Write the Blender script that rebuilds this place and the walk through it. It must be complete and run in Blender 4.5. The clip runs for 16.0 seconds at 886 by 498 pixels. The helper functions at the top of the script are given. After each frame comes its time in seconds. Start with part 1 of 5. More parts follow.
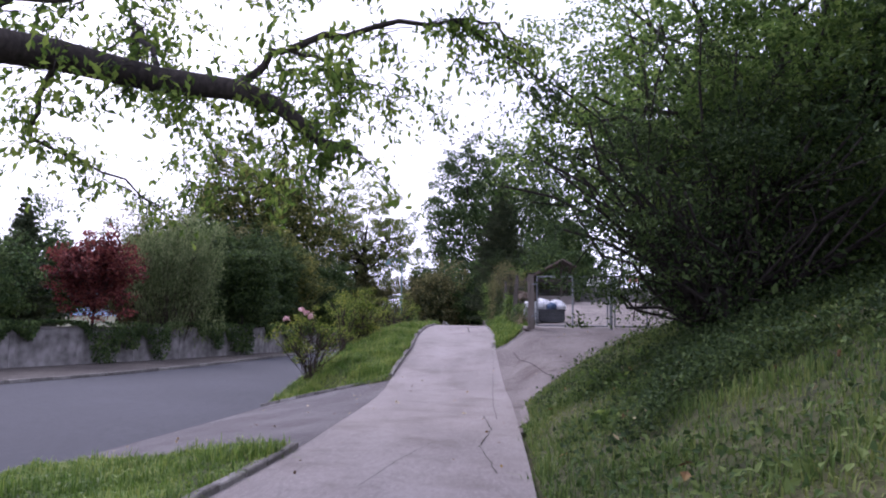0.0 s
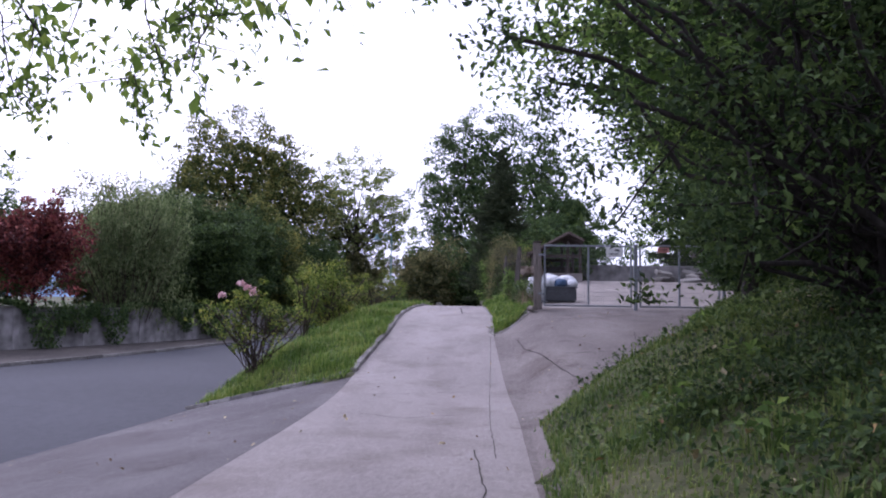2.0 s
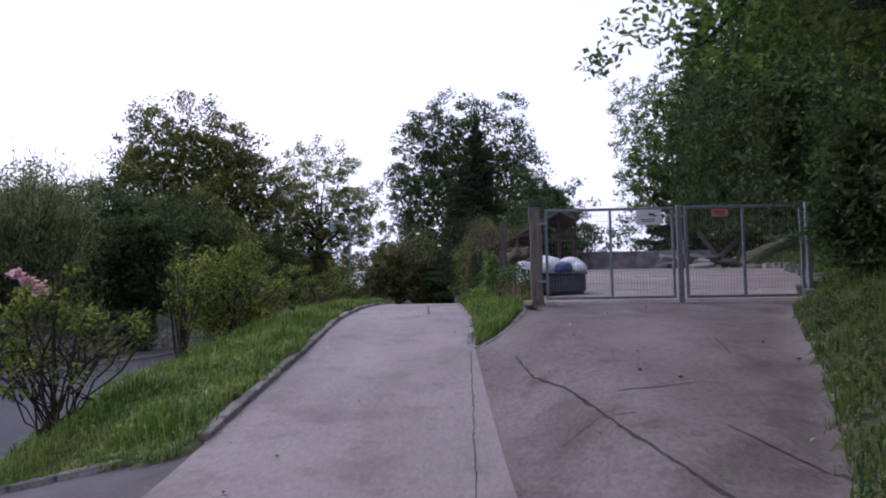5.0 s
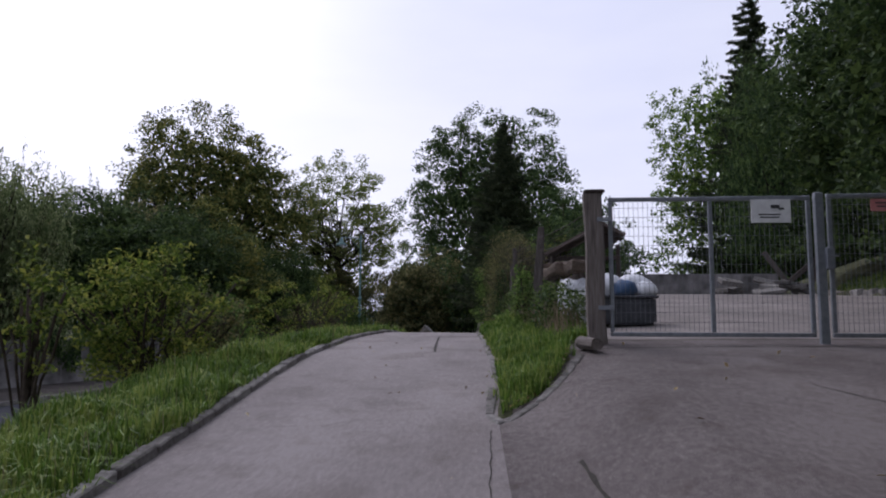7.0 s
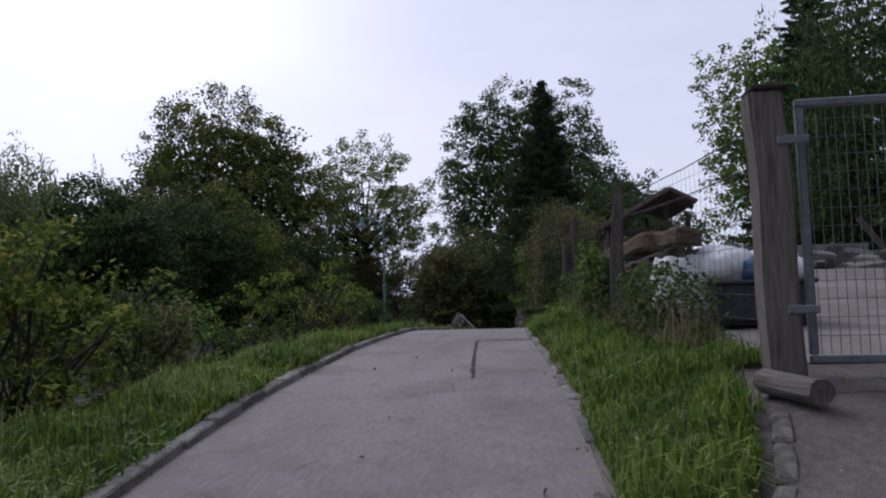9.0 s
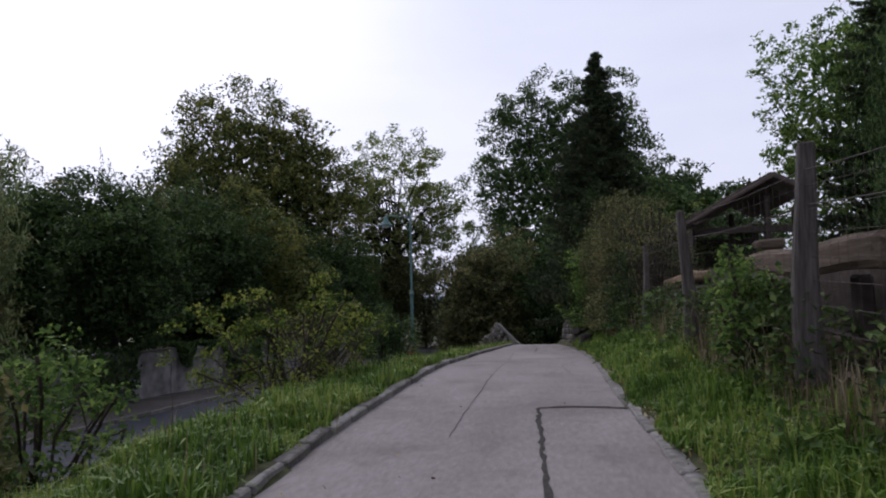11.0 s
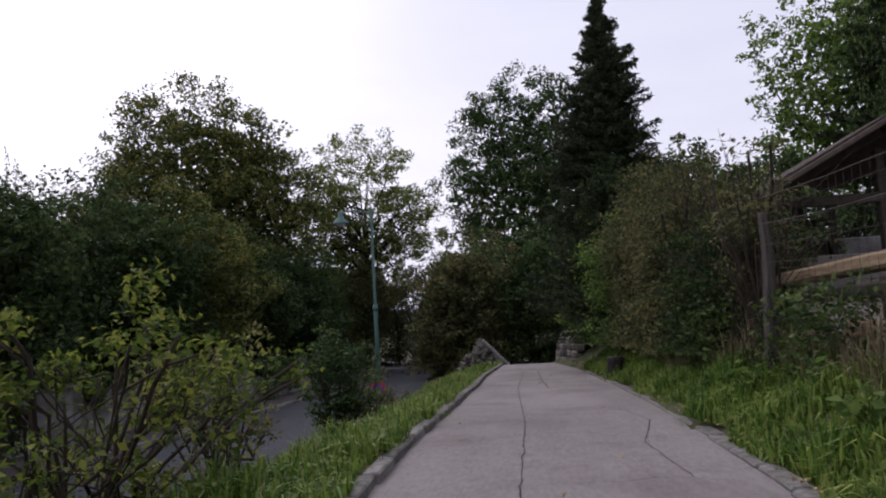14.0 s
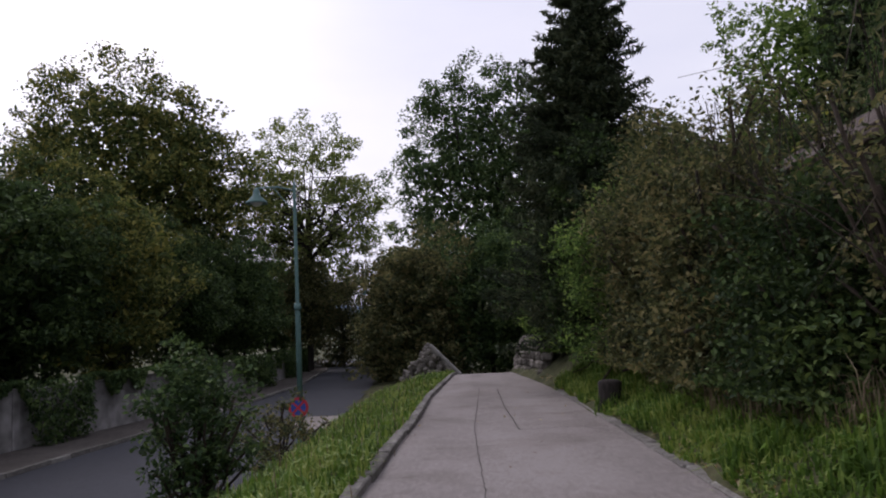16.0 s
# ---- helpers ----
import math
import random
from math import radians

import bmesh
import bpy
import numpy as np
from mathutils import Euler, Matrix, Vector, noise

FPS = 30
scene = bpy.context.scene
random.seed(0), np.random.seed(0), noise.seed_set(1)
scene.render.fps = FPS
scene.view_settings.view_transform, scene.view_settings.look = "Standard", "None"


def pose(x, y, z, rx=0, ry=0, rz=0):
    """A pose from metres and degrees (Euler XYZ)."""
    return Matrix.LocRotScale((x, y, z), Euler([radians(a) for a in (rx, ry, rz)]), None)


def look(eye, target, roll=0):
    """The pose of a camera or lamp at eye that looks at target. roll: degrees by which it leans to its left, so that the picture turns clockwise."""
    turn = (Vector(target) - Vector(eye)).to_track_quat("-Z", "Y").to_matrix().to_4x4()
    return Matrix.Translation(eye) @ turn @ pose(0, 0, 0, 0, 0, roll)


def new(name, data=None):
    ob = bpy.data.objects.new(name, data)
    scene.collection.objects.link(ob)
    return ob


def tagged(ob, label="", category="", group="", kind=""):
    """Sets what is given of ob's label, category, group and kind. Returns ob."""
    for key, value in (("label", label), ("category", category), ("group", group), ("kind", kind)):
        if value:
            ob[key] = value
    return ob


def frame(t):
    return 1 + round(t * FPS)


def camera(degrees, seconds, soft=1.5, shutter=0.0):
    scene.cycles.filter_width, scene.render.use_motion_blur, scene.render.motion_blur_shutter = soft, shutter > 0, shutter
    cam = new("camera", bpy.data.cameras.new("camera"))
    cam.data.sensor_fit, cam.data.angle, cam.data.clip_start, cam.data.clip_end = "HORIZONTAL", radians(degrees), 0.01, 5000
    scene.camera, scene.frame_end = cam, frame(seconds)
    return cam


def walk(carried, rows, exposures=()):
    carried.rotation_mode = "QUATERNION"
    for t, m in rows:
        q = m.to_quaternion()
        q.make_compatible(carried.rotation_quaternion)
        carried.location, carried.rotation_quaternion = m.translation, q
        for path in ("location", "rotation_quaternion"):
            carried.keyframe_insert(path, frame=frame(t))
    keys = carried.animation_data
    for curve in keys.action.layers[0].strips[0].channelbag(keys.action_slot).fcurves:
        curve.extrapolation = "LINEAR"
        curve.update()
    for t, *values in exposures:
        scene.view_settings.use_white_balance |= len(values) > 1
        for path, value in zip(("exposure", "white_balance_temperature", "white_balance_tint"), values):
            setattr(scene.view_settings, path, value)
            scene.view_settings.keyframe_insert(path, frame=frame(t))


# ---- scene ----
cam = camera(65.0, 16.0, soft=2.0)
PATH = [
    (0, (1.951, -3.51, 1.495), (1.777, -1.527, 1.692), 0.8),
    (0.5, (1.972, -2.235, 1.483), (1.811, -0.247, 1.635), 1.3),
    (1, (1.916, -0.841, 1.437), (1.69, 1.133, 1.674), 1.6),
    (1.5, (1.979, 0.324, 1.405), (1.814, 2.311, 1.571), 1.3),
    (2, (1.891, 1.614, 1.369), (1.722, 3.602, 1.515), 0.9),
    (2.5, (1.884, 2.671, 1.342), (1.72, 4.661, 1.457), 0.3),
    (3, (1.874, 3.879, 1.332), (1.819, 5.876, 1.437), 0.2),
    (3.5, (1.858, 4.93, 1.323), (1.795, 6.926, 1.433), -0.4),
    (4, (1.721, 6.319, 1.264), (1.608, 8.312, 1.396), -1.0),
    (4.8, (1.721, 8.42, 1.285), (1.625, 10.412, 1.425), -0.9),
    (5.7, (1.724, 10.78, 1.31), (1.63, 12.772, 1.455), -0.6),
    (6.5, (1.726, 12.87, 1.333), (1.633, 14.861, 1.494), -0.4),
    (7, (1.718, 14.147, 1.418), (1.549, 16.129, 1.626), 0.2),
    (7.5, (1.602, 15.211, 1.426), (1.434, 17.189, 1.672), -0.2),
    (8, (1.565, 16.339, 1.486), (1.3, 18.306, 1.734), 0.4),
    (8.5, (1.432, 17.471, 1.583), (1.189, 19.45, 1.745), -1.3),
    (11, (0.579, 23.525, 2.241), (0.218, 25.486, 2.4), -1.3),
    (11.5, (0.441, 24.402, 2.26), (0.166, 26.376, 2.416), -1.8),
    (12, (0.233, 25.575, 2.285), (-0.082, 27.542, 2.455), -1.9),
    (12.5, (0.032, 26.404, 2.304), (-0.292, 28.37, 2.476), -2.3),
    (13, (-0.142, 27.496, 2.331), (-0.515, 29.452, 2.516), -2.6),
    (13.5, (-0.323, 28.596, 2.345), (-0.603, 30.57, 2.508), -3.1),
    (14, (-0.47, 29.648, 2.352), (-0.751, 31.619, 2.541), -3.2),
    (14.5, (-0.575, 30.659, 2.355), (-0.742, 32.644, 2.529), -3.0),
    (15, (-0.631, 31.761, 2.431), (-0.75, 33.751, 2.601), -3.5),
    (15.5, (-0.694, 32.856, 2.435), (-0.763, 34.848, 2.596), -3.1),
    (16, (-0.744, 34.197, 2.447), (-0.89, 36.184, 2.623), -2.7),
]
EXPO = [(0.0, 1.0, 5750, 30), (2.5, 0.84, 5600, 30), (4.0, 0.58, 5600, 29), (7.0, -0.05, 5950, 21), (8.5, -0.22, 5850, 18), (11.0, -0.1, 6000, 19), (16.0, -0.02, 6300, 21)]
walk(cam, [(t, look(eye, target, roll)) for t, eye, target, roll in PATH], EXPO)

# ---- world and light: a bright overcast sky ----
world = bpy.data.worlds.new("world")
scene.world = world
world.use_nodes = True
wn, wl = world.node_tree.nodes, world.node_tree.links
sky = wn.new("ShaderNodeTexSky")
sky.sky_type = "NISHITA"
sky.sun_disc = False
sky.sun_elevation, sky.sun_rotation = radians(38), radians(-35)
sky.air_density, sky.dust_density, sky.ozone_density = 1.0, 4.0, 1.0
hsv = wn.new("ShaderNodeHueSaturation")
hsv.inputs["Saturation"].default_value = 0.35
cl_co = wn.new("ShaderNodeTexCoord")
cl_map = wn.new("ShaderNodeMapping")
cl_map.inputs["Scale"].default_value = (1.0, 1.0, 3.5)
cl = wn.new("ShaderNodeTexNoise")
cl.inputs["Scale"].default_value = 1.6
cl.inputs["Detail"].default_value = 5
cl_r = wn.new("ShaderNodeValToRGB")
cl_r.color_ramp.elements[0].position, cl_r.color_ramp.elements[0].color = 0.3, (5.9, 6.3, 7.4, 1)
cl_r.color_ramp.elements[1].position, cl_r.color_ramp.elements[1].color = 0.7, (7.6, 7.8, 8.3, 1)
wmix = wn.new("ShaderNodeMix")
wmix.data_type = "RGBA"
wmix.inputs["Factor"].default_value = 0.8
wl.new(cl_co.outputs["Generated"], cl_map.inputs["Vector"])
wl.new(cl_map.outputs["Vector"], cl.inputs["Vector"])
wl.new(cl.outputs["Fac"], cl_r.inputs["Fac"])
wl.new(sky.outputs["Color"], hsv.inputs["Color"])
wl.new(hsv.outputs["Color"], wmix.inputs["A"])
wl.new(cl_r.outputs["Color"], wmix.inputs["B"])
wl.new(wmix.outputs["Result"], wn["Background"].inputs["Color"])
wn["Background"].inputs["Strength"].default_value = 0.12

sun_data = bpy.data.lights.new("sun", "SUN")
sun_data.energy, sun_data.angle, sun_data.color = 1.2, radians(30), (1.0, 0.95, 0.9)
sun = new("sun", sun_data)
sun.matrix_world = look((0, 0, 60), (34, -49, 0))


# ---- materials ----
def material(name, colours, scale=8.0, rough=0.85, bump=0.3, bump_scale=60.0, island=0.0, piece=0.0, metal=0.0,
             translucent=0.0, stretch=(1, 1, 1), big=0.35, big_scale=0.6, detail=6.0):
    """Two-scale noise between two or three colours, with bump. island: variation leaf by leaf; piece: object by object."""
    m = bpy.data.materials.new(name)
    m.use_nodes = True
    n, l = m.node_tree.nodes, m.node_tree.links
    b = n["Principled BSDF"]
    co = n.new("ShaderNodeTexCoord")
    mp = n.new("ShaderNodeMapping")
    mp.inputs["Scale"].default_value = stretch
    l.new(co.outputs["Object"], mp.inputs["Vector"])
    fine, broad = n.new("ShaderNodeTexNoise"), n.new("ShaderNodeTexNoise")
    fine.inputs["Scale"].default_value, fine.inputs["Detail"].default_value = scale, detail
    broad.inputs["Scale"].default_value, broad.inputs["Detail"].default_value = big_scale, 3
    l.new(mp.outputs["Vector"], fine.inputs["Vector"])
    l.new(mp.outputs["Vector"], broad.inputs["Vector"])
    add = n.new("ShaderNodeMath")
    add.operation = "MULTIPLY_ADD"
    add.inputs[1].default_value = big * 2
    l.new(broad.outputs["Fac"], add.inputs[0])
    l.new(fine.outputs["Fac"], add.inputs[2])
    sub = n.new("ShaderNodeMath")
    sub.operation = "SUBTRACT"
    sub.inputs[1].default_value = big
    l.new(add.outputs[0], sub.inputs[0])
    last = sub
    for amount, node, socket in ((island, "ShaderNodeNewGeometry", "Random Per Island"), (piece, "ShaderNodeObjectInfo", "Random")):
        if amount:
            src, mul, plus = n.new(node), n.new("ShaderNodeMath"), n.new("ShaderNodeMath")
            mul.operation = "MULTIPLY_ADD"
            mul.inputs[1].default_value, mul.inputs[2].default_value = amount, -amount / 2
            l.new(src.outputs[socket], mul.inputs[0])
            l.new(mul.outputs[0], plus.inputs[0])
            l.new(last.outputs[0], plus.inputs[1])
            last = plus
    ramp = n.new("ShaderNodeValToRGB")
    e = ramp.color_ramp.elements
    spots = (0.28, 0.72) if len(colours) == 2 else (0.22, 0.5, 0.8)
    while len(e) < len(colours):
        e.new(0.5)
    for el, p, c in zip(e, spots, colours):
        el.position, el.color = p, (*c, 1)
    l.new(last.outputs[0], ramp.inputs["Fac"])
    l.new(ramp.outputs["Color"], b.inputs["Base Color"])
    b.inputs["Roughness"].default_value, b.inputs["Metallic"].default_value = rough, metal
    b.inputs["Specular IOR Level"].default_value = 0.25
    if bump:
        bn, bp = n.new("ShaderNodeTexNoise"), n.new("ShaderNodeBump")
        bn.inputs["Scale"].default_value, bn.inputs["Detail"].default_value = bump_scale, 4
        l.new(mp.outputs["Vector"], bn.inputs["Vector"])
        bp.inputs["Strength"].default_value, bp.inputs["Distance"].default_value = bump, 0.02
        l.new(bn.outputs["Fac"], bp.inputs["Height"])
        l.new(bp.outputs["Normal"], b.inputs["Normal"])
    if translucent:
        tr, mx = n.new("ShaderNodeBsdfTranslucent"), n.new("ShaderNodeMixShader")
        l.new(ramp.outputs["Color"], tr.inputs["Color"])
        mx.inputs["Fac"].default_value = translucent
        l.new(b.outputs[0], mx.inputs[1])
        l.new(tr.outputs[0], mx.inputs[2])
        l.new(mx.outputs[0], n["Material Output"].inputs["Surface"])
    return m


def worn(m, crack_scale, crack_dark, stain, speck):
    """Adds hairline cracks, brown stains and bright grit to an asphalt."""
    n, l = m.node_tree.nodes, m.node_tree.links
    b = n["Principled BSDF"]
    co = n.new("ShaderNodeTexCoord")
    last = b.inputs["Base Color"].links[0].from_socket

    def blend(fac, colour, mode="MULTIPLY"):
        mix = n.new("ShaderNodeMix")
        mix.data_type, mix.blend_type = "RGBA", mode
        l.new(fac, mix.inputs["Factor"])
        l.new(last, mix.inputs["A"])
        mix.inputs["B"].default_value = (*colour, 1)
        return mix.outputs["Result"]

    def ramp(src, lo, hi, top=1.0):
        r = n.new("ShaderNodeMapRange")
        r.inputs["From Min"].default_value, r.inputs["From Max"].default_value, r.inputs["To Max"].default_value = lo, hi, top
        l.new(src, r.inputs["Value"])
        return r.outputs["Result"]

    def noise_at(scale, detail):
        t = n.new("ShaderNodeTexNoise")
        t.inputs["Scale"].default_value, t.inputs["Detail"].default_value = scale, detail
        l.new(co.outputs["Object"], t.inputs["Vector"])
        return t

    bend = noise_at(1.3, 5)
    shift = n.new("ShaderNodeMix")
    shift.data_type = "VECTOR"
    shift.inputs["Factor"].default_value = 0.4
    l.new(co.outputs["Object"], shift.inputs["A"])
    l.new(bend.outputs["Color"], shift.inputs["B"])
    vor = n.new("ShaderNodeTexVoronoi")
    vor.feature = "DISTANCE_TO_EDGE"
    vor.inputs["Scale"].default_value = crack_scale
    l.new(shift.outputs["Result"], vor.inputs["Vector"])
    line = ramp(vor.outputs["Distance"], 0.012, 0.003)
    both = n.new("ShaderNodeMath")
    both.operation = "MULTIPLY"
    l.new(line, both.inputs[0])
    l.new(ramp(noise_at(0.45, 3).outputs["Fac"], 0.56, 0.68, crack_dark), both.inputs[1])
    last = blend(both.outputs[0], (0.3, 0.27, 0.25))
    last = blend(ramp(noise_at(0.9, 7).outputs["Fac"], 0.5, 0.72, stain), (0.5, 0.44, 0.4))
    last = blend(ramp(noise_at(3.2, 6).outputs["Fac"], 0.56, 0.75, stain * 0.8), (0.55, 0.5, 0.46))
    last = blend(ramp(noise_at(130, 2).outputs["Fac"], 0.6, 0.72, speck), (0.55, 0.52, 0.5), "MIX")
    l.new(last, b.inputs["Base Color"])


def leafy(name, dark, mid, light, translucent=0.3):
    return material(name, (dark, mid, light), scale=0.9, rough=0.72, bump=0, island=0.7, translucent=translucent, big=0.25, big_scale=0.25)


M_PATH = material("path_asphalt", ((0.185, 0.163, 0.157), (0.225, 0.2, 0.192), (0.268, 0.24, 0.232)), scale=26, rough=0.93, bump=0.5, bump_scale=160, big=0.6, big_scale=0.8, detail=8, stretch=(1, 0.3, 1))
M_DRIVE = material("driveway_asphalt", ((0.095, 0.08, 0.076), (0.135, 0.115, 0.109), (0.18, 0.158, 0.15)), scale=22, rough=0.93, bump=0.5, bump_scale=140, big=0.8, big_scale=0.5, detail=8, stretch=(1, 0.5, 1))
M_RAMP = material("ramp_asphalt", ((0.065, 0.057, 0.06), (0.095, 0.086, 0.09), (0.13, 0.118, 0.122)), scale=22, rough=0.93, bump=0.4, bump_scale=140, big=0.6, big_scale=0.5, detail=8)
M_ROAD = material("road_asphalt", ((0.026, 0.028, 0.036), (0.043, 0.045, 0.056)), scale=6, rough=0.85, bump=0.3, bump_scale=110, big=0.4, big_scale=0.15, detail=10)
worn(M_PATH, 1.1, 0.5, 0.5, 0.5)
worn(M_DRIVE, 0.7, 0.6, 0.8, 0.4)
worn(M_RAMP, 0.6, 0.5, 0.5, 0.45)
M_YARD = material("yard_concrete", ((0.16, 0.14, 0.128), (0.215, 0.19, 0.175), (0.28, 0.25, 0.23)), scale=1.5, rough=0.95, bump=0.4, big=0.5, big_scale=0.2, detail=10)
M_PAVE = material("pavement_litter", ((0.045, 0.038, 0.034), (0.095, 0.083, 0.075)), scale=7, rough=0.95, bump=0.5)
M_CRACK = material("crack_soil", ((0.025, 0.022, 0.02), (0.06, 0.055, 0.045)), scale=20, rough=1)
M_SOIL = material("grassy_soil", ((0.026, 0.029, 0.013), (0.055, 0.06, 0.024), (0.1, 0.093, 0.05)), scale=6, rough=1, bump=0.8, bump_scale=30, big=0.5)
M_KERB = material("kerb_stone", ((0.1, 0.092, 0.083), (0.185, 0.174, 0.16), (0.3, 0.285, 0.265)), scale=12, rough=0.95, bump=0.7, piece=0.35)
M_WALL = material("old_render", ((0.1, 0.095, 0.09), (0.2, 0.19, 0.185), (0.3, 0.285, 0.28)), scale=2, rough=0.95, bump=0.4, big=0.7, big_scale=0.5, detail=10)
M_STONE = material("rubble_stone", ((0.07, 0.063, 0.055), (0.14, 0.127, 0.11), (0.23, 0.21, 0.185)), scale=9, rough=0.95, bump=0.8, bump_scale=25, piece=0.5)
M_METAL = material("galvanised_steel", ((0.19, 0.205, 0.225), (0.28, 0.295, 0.315)), scale=14, rough=0.5, bump=0.1, metal=0.45)
M_WIRE = material("wire", ((0.12, 0.13, 0.14), (0.19, 0.2, 0.21)), scale=20, rough=0.6, bump=0, metal=0.4)
M_RUST = material("rusty_wire", ((0.05, 0.04, 0.035), (0.1, 0.085, 0.075)), scale=20, rough=0.8, bump=0)
M_POST = material("weathered_post", ((0.075, 0.062, 0.054), (0.15, 0.128, 0.113), (0.225, 0.197, 0.178)), scale=14, rough=0.9, bump=0.6, stretch=(3, 3, 0.25))
M_FENCEPOST = material("dark_weathered_post", ((0.055, 0.047, 0.041), (0.108, 0.094, 0.084), (0.175, 0.155, 0.14)), scale=14, rough=0.9, bump=0.7, stretch=(3, 3, 0.25), piece=0.3)
M_WOOD = material("sawn_timber", ((0.15, 0.1, 0.06), (0.27, 0.19, 0.115), (0.38, 0.29, 0.19)), scale=10, rough=0.85, bump=0.5, piece=0.5, stretch=(0.3, 3, 3))
M_BEAM = material("weathered_beam", ((0.07, 0.05, 0.036), (0.13, 0.096, 0.07), (0.21, 0.165, 0.12)), scale=10, rough=0.9, bump=0.7, piece=0.4, stretch=(0.25, 3, 3))
M_DARKWOOD = material("dark_boards", ((0.035, 0.028, 0.024), (0.075, 0.06, 0.05)), scale=9, rough=0.9, bump=0.4, piece=0.4)
M_ROOF = material("old_roofing", ((0.07, 0.055, 0.048), (0.13, 0.1, 0.085)), scale=8, rough=0.9, bump=0.4, piece=0.3)
M_BARK = material("bark", ((0.012, 0.01, 0.009), (0.03, 0.025, 0.022), (0.055, 0.047, 0.04)), scale=16, rough=0.95, bump=0.9, bump_scale=22, stretch=(1, 1, 0.4))
M_TWIG = material("twig", ((0.025, 0.019, 0.014), (0.075, 0.058, 0.042)), scale=10, rough=0.95, bump=0)
M_LAMP = material("green_paint", ((0.07, 0.135, 0.125), (0.11, 0.19, 0.175)), scale=18, rough=0.5, bump=0.1)
M_RED = material("sign_red", ((0.42, 0.03, 0.045), (0.52, 0.05, 0.06)), scale=9, rough=0.5, bump=0)
M_BLUE = material("sign_blue", ((0.03, 0.06, 0.28), (0.05, 0.09, 0.36)), scale=9, rough=0.5, bump=0)
M_WHITE = material("sign_white", ((0.6, 0.6, 0.58), (0.78, 0.78, 0.76)), scale=9, rough=0.5, bump=0)
M_PALERED = material("sign_pale_red", ((0.42, 0.15, 0.14), (0.55, 0.24, 0.22)), scale=9, rough=0.6, bump=0)
M_INK = material("ink", ((0.04, 0.04, 0.04), (0.08, 0.08, 0.08)), scale=9, rough=0.7, bump=0)
M_BAG = material("white_sack", ((0.5, 0.51, 0.53), (0.72, 0.73, 0.75)), scale=6, rough=0.7, bump=0.7, bump_scale=12)
M_BIN = material("dark_bin", ((0.03, 0.032, 0.036), (0.06, 0.062, 0.068)), scale=8, rough=0.6, bump=0.1)
M_BLUEBAG = material("blue_sack", ((0.03, 0.06, 0.12), (0.06, 0.11, 0.2)), scale=6, rough=0.5, bump=0.4)
M_LITTER = material("fallen_leaf", ((0.12, 0.07, 0.03), (0.3, 0.2, 0.07), (0.45, 0.38, 0.24)), scale=3, rough=0.8, bump=0, island=0.9)
M_GRASS = material("grass_blade", ((0.05, 0.1, 0.014), (0.12, 0.21, 0.03), (0.26, 0.31, 0.075)), scale=1.2, rough=0.6, bump=0, island=0.6, translucent=0.35, big=0.4, big_scale=0.5)
M_STRAW = material("dry_stalk", ((0.1, 0.075, 0.045), (0.2, 0.155, 0.095), (0.3, 0.25, 0.16)), scale=2, rough=0.8, bump=0, island=0.6, translucent=0.2)
# Darker, duller copy of the grass blade, with the bank's shade in its colour.
M_BANKGRASS = material("shade_darkened_grass", ((0.042, 0.078, 0.016), (0.095, 0.155, 0.032), (0.19, 0.225, 0.065)), scale=1.2, rough=0.65, bump=0, island=0.6, translucent=0.3, big=0.4, big_scale=0.5)
M_COVER = leafy("ground_cover", (0.026, 0.05, 0.014), (0.058, 0.1, 0.026), (0.125, 0.17, 0.045), 0.3)
# Darker leaf: the shade in dense shrubs and trees is put into its colour.
M_SHADE = leafy("shade_darkened_leaf", (0.018, 0.036, 0.011), (0.042, 0.072, 0.022), (0.09, 0.135, 0.038), 0.3)
M_CHERRY = leafy("cherry_leaf", (0.05, 0.09, 0.016), (0.105, 0.175, 0.03), (0.21, 0.28, 0.055), 0.55)
M_OAK = leafy("dark_leaf", (0.029, 0.055, 0.020), (0.061, 0.107, 0.034), (0.122, 0.177, 0.055), 0.3)
M_MAPLE = leafy("maple_leaf", (0.042, 0.064, 0.019), (0.1, 0.13, 0.034), (0.25, 0.235, 0.06), 0.35)
M_WALNUT = leafy("walnut_leaf", (0.07, 0.098, 0.025), (0.14, 0.185, 0.045), (0.25, 0.28, 0.085), 0.45)
M_NEEDLE = leafy("needle", (0.024, 0.037, 0.018), (0.051, 0.071, 0.033), (0.091, 0.107, 0.051), 0.1)
M_BUSH = leafy("bush_leaf", (0.045, 0.058, 0.024), (0.105, 0.118, 0.045), (0.23, 0.2, 0.085), 0.4)
M_YELLOW = leafy("yellow_green_leaf", (0.055, 0.09, 0.014), (0.13, 0.18, 0.03), (0.29, 0.3, 0.06), 0.45)
M_REDLEAF = leafy("red_leaf", (0.055, 0.018, 0.018), (0.15, 0.035, 0.035), (0.26, 0.08, 0.06), 0.3)
M_WILLOW = leafy("willow_leaf", (0.08, 0.115, 0.045), (0.16, 0.21, 0.08), (0.28, 0.32, 0.15), 0.35)
M_BRIGHT = leafy("sunlit_green_leaf", (0.05, 0.092, 0.021), (0.11, 0.185, 0.042), (0.22, 0.3, 0.075), 0.55)
M_ROSE = material("rose_petal", ((0.66, 0.4, 0.42), (0.8, 0.6, 0.6)), scale=9, rough=0.6, bump=0, island=0.4, translucent=0.3)
# Distance haze is put into this blue, in place of woodland green.
M_HILL = material("haze_tinted_hill", ((0.16, 0.23, 0.33), (0.2, 0.28, 0.38)), scale=0.02, rough=1, bump=0, big_scale=0.004)


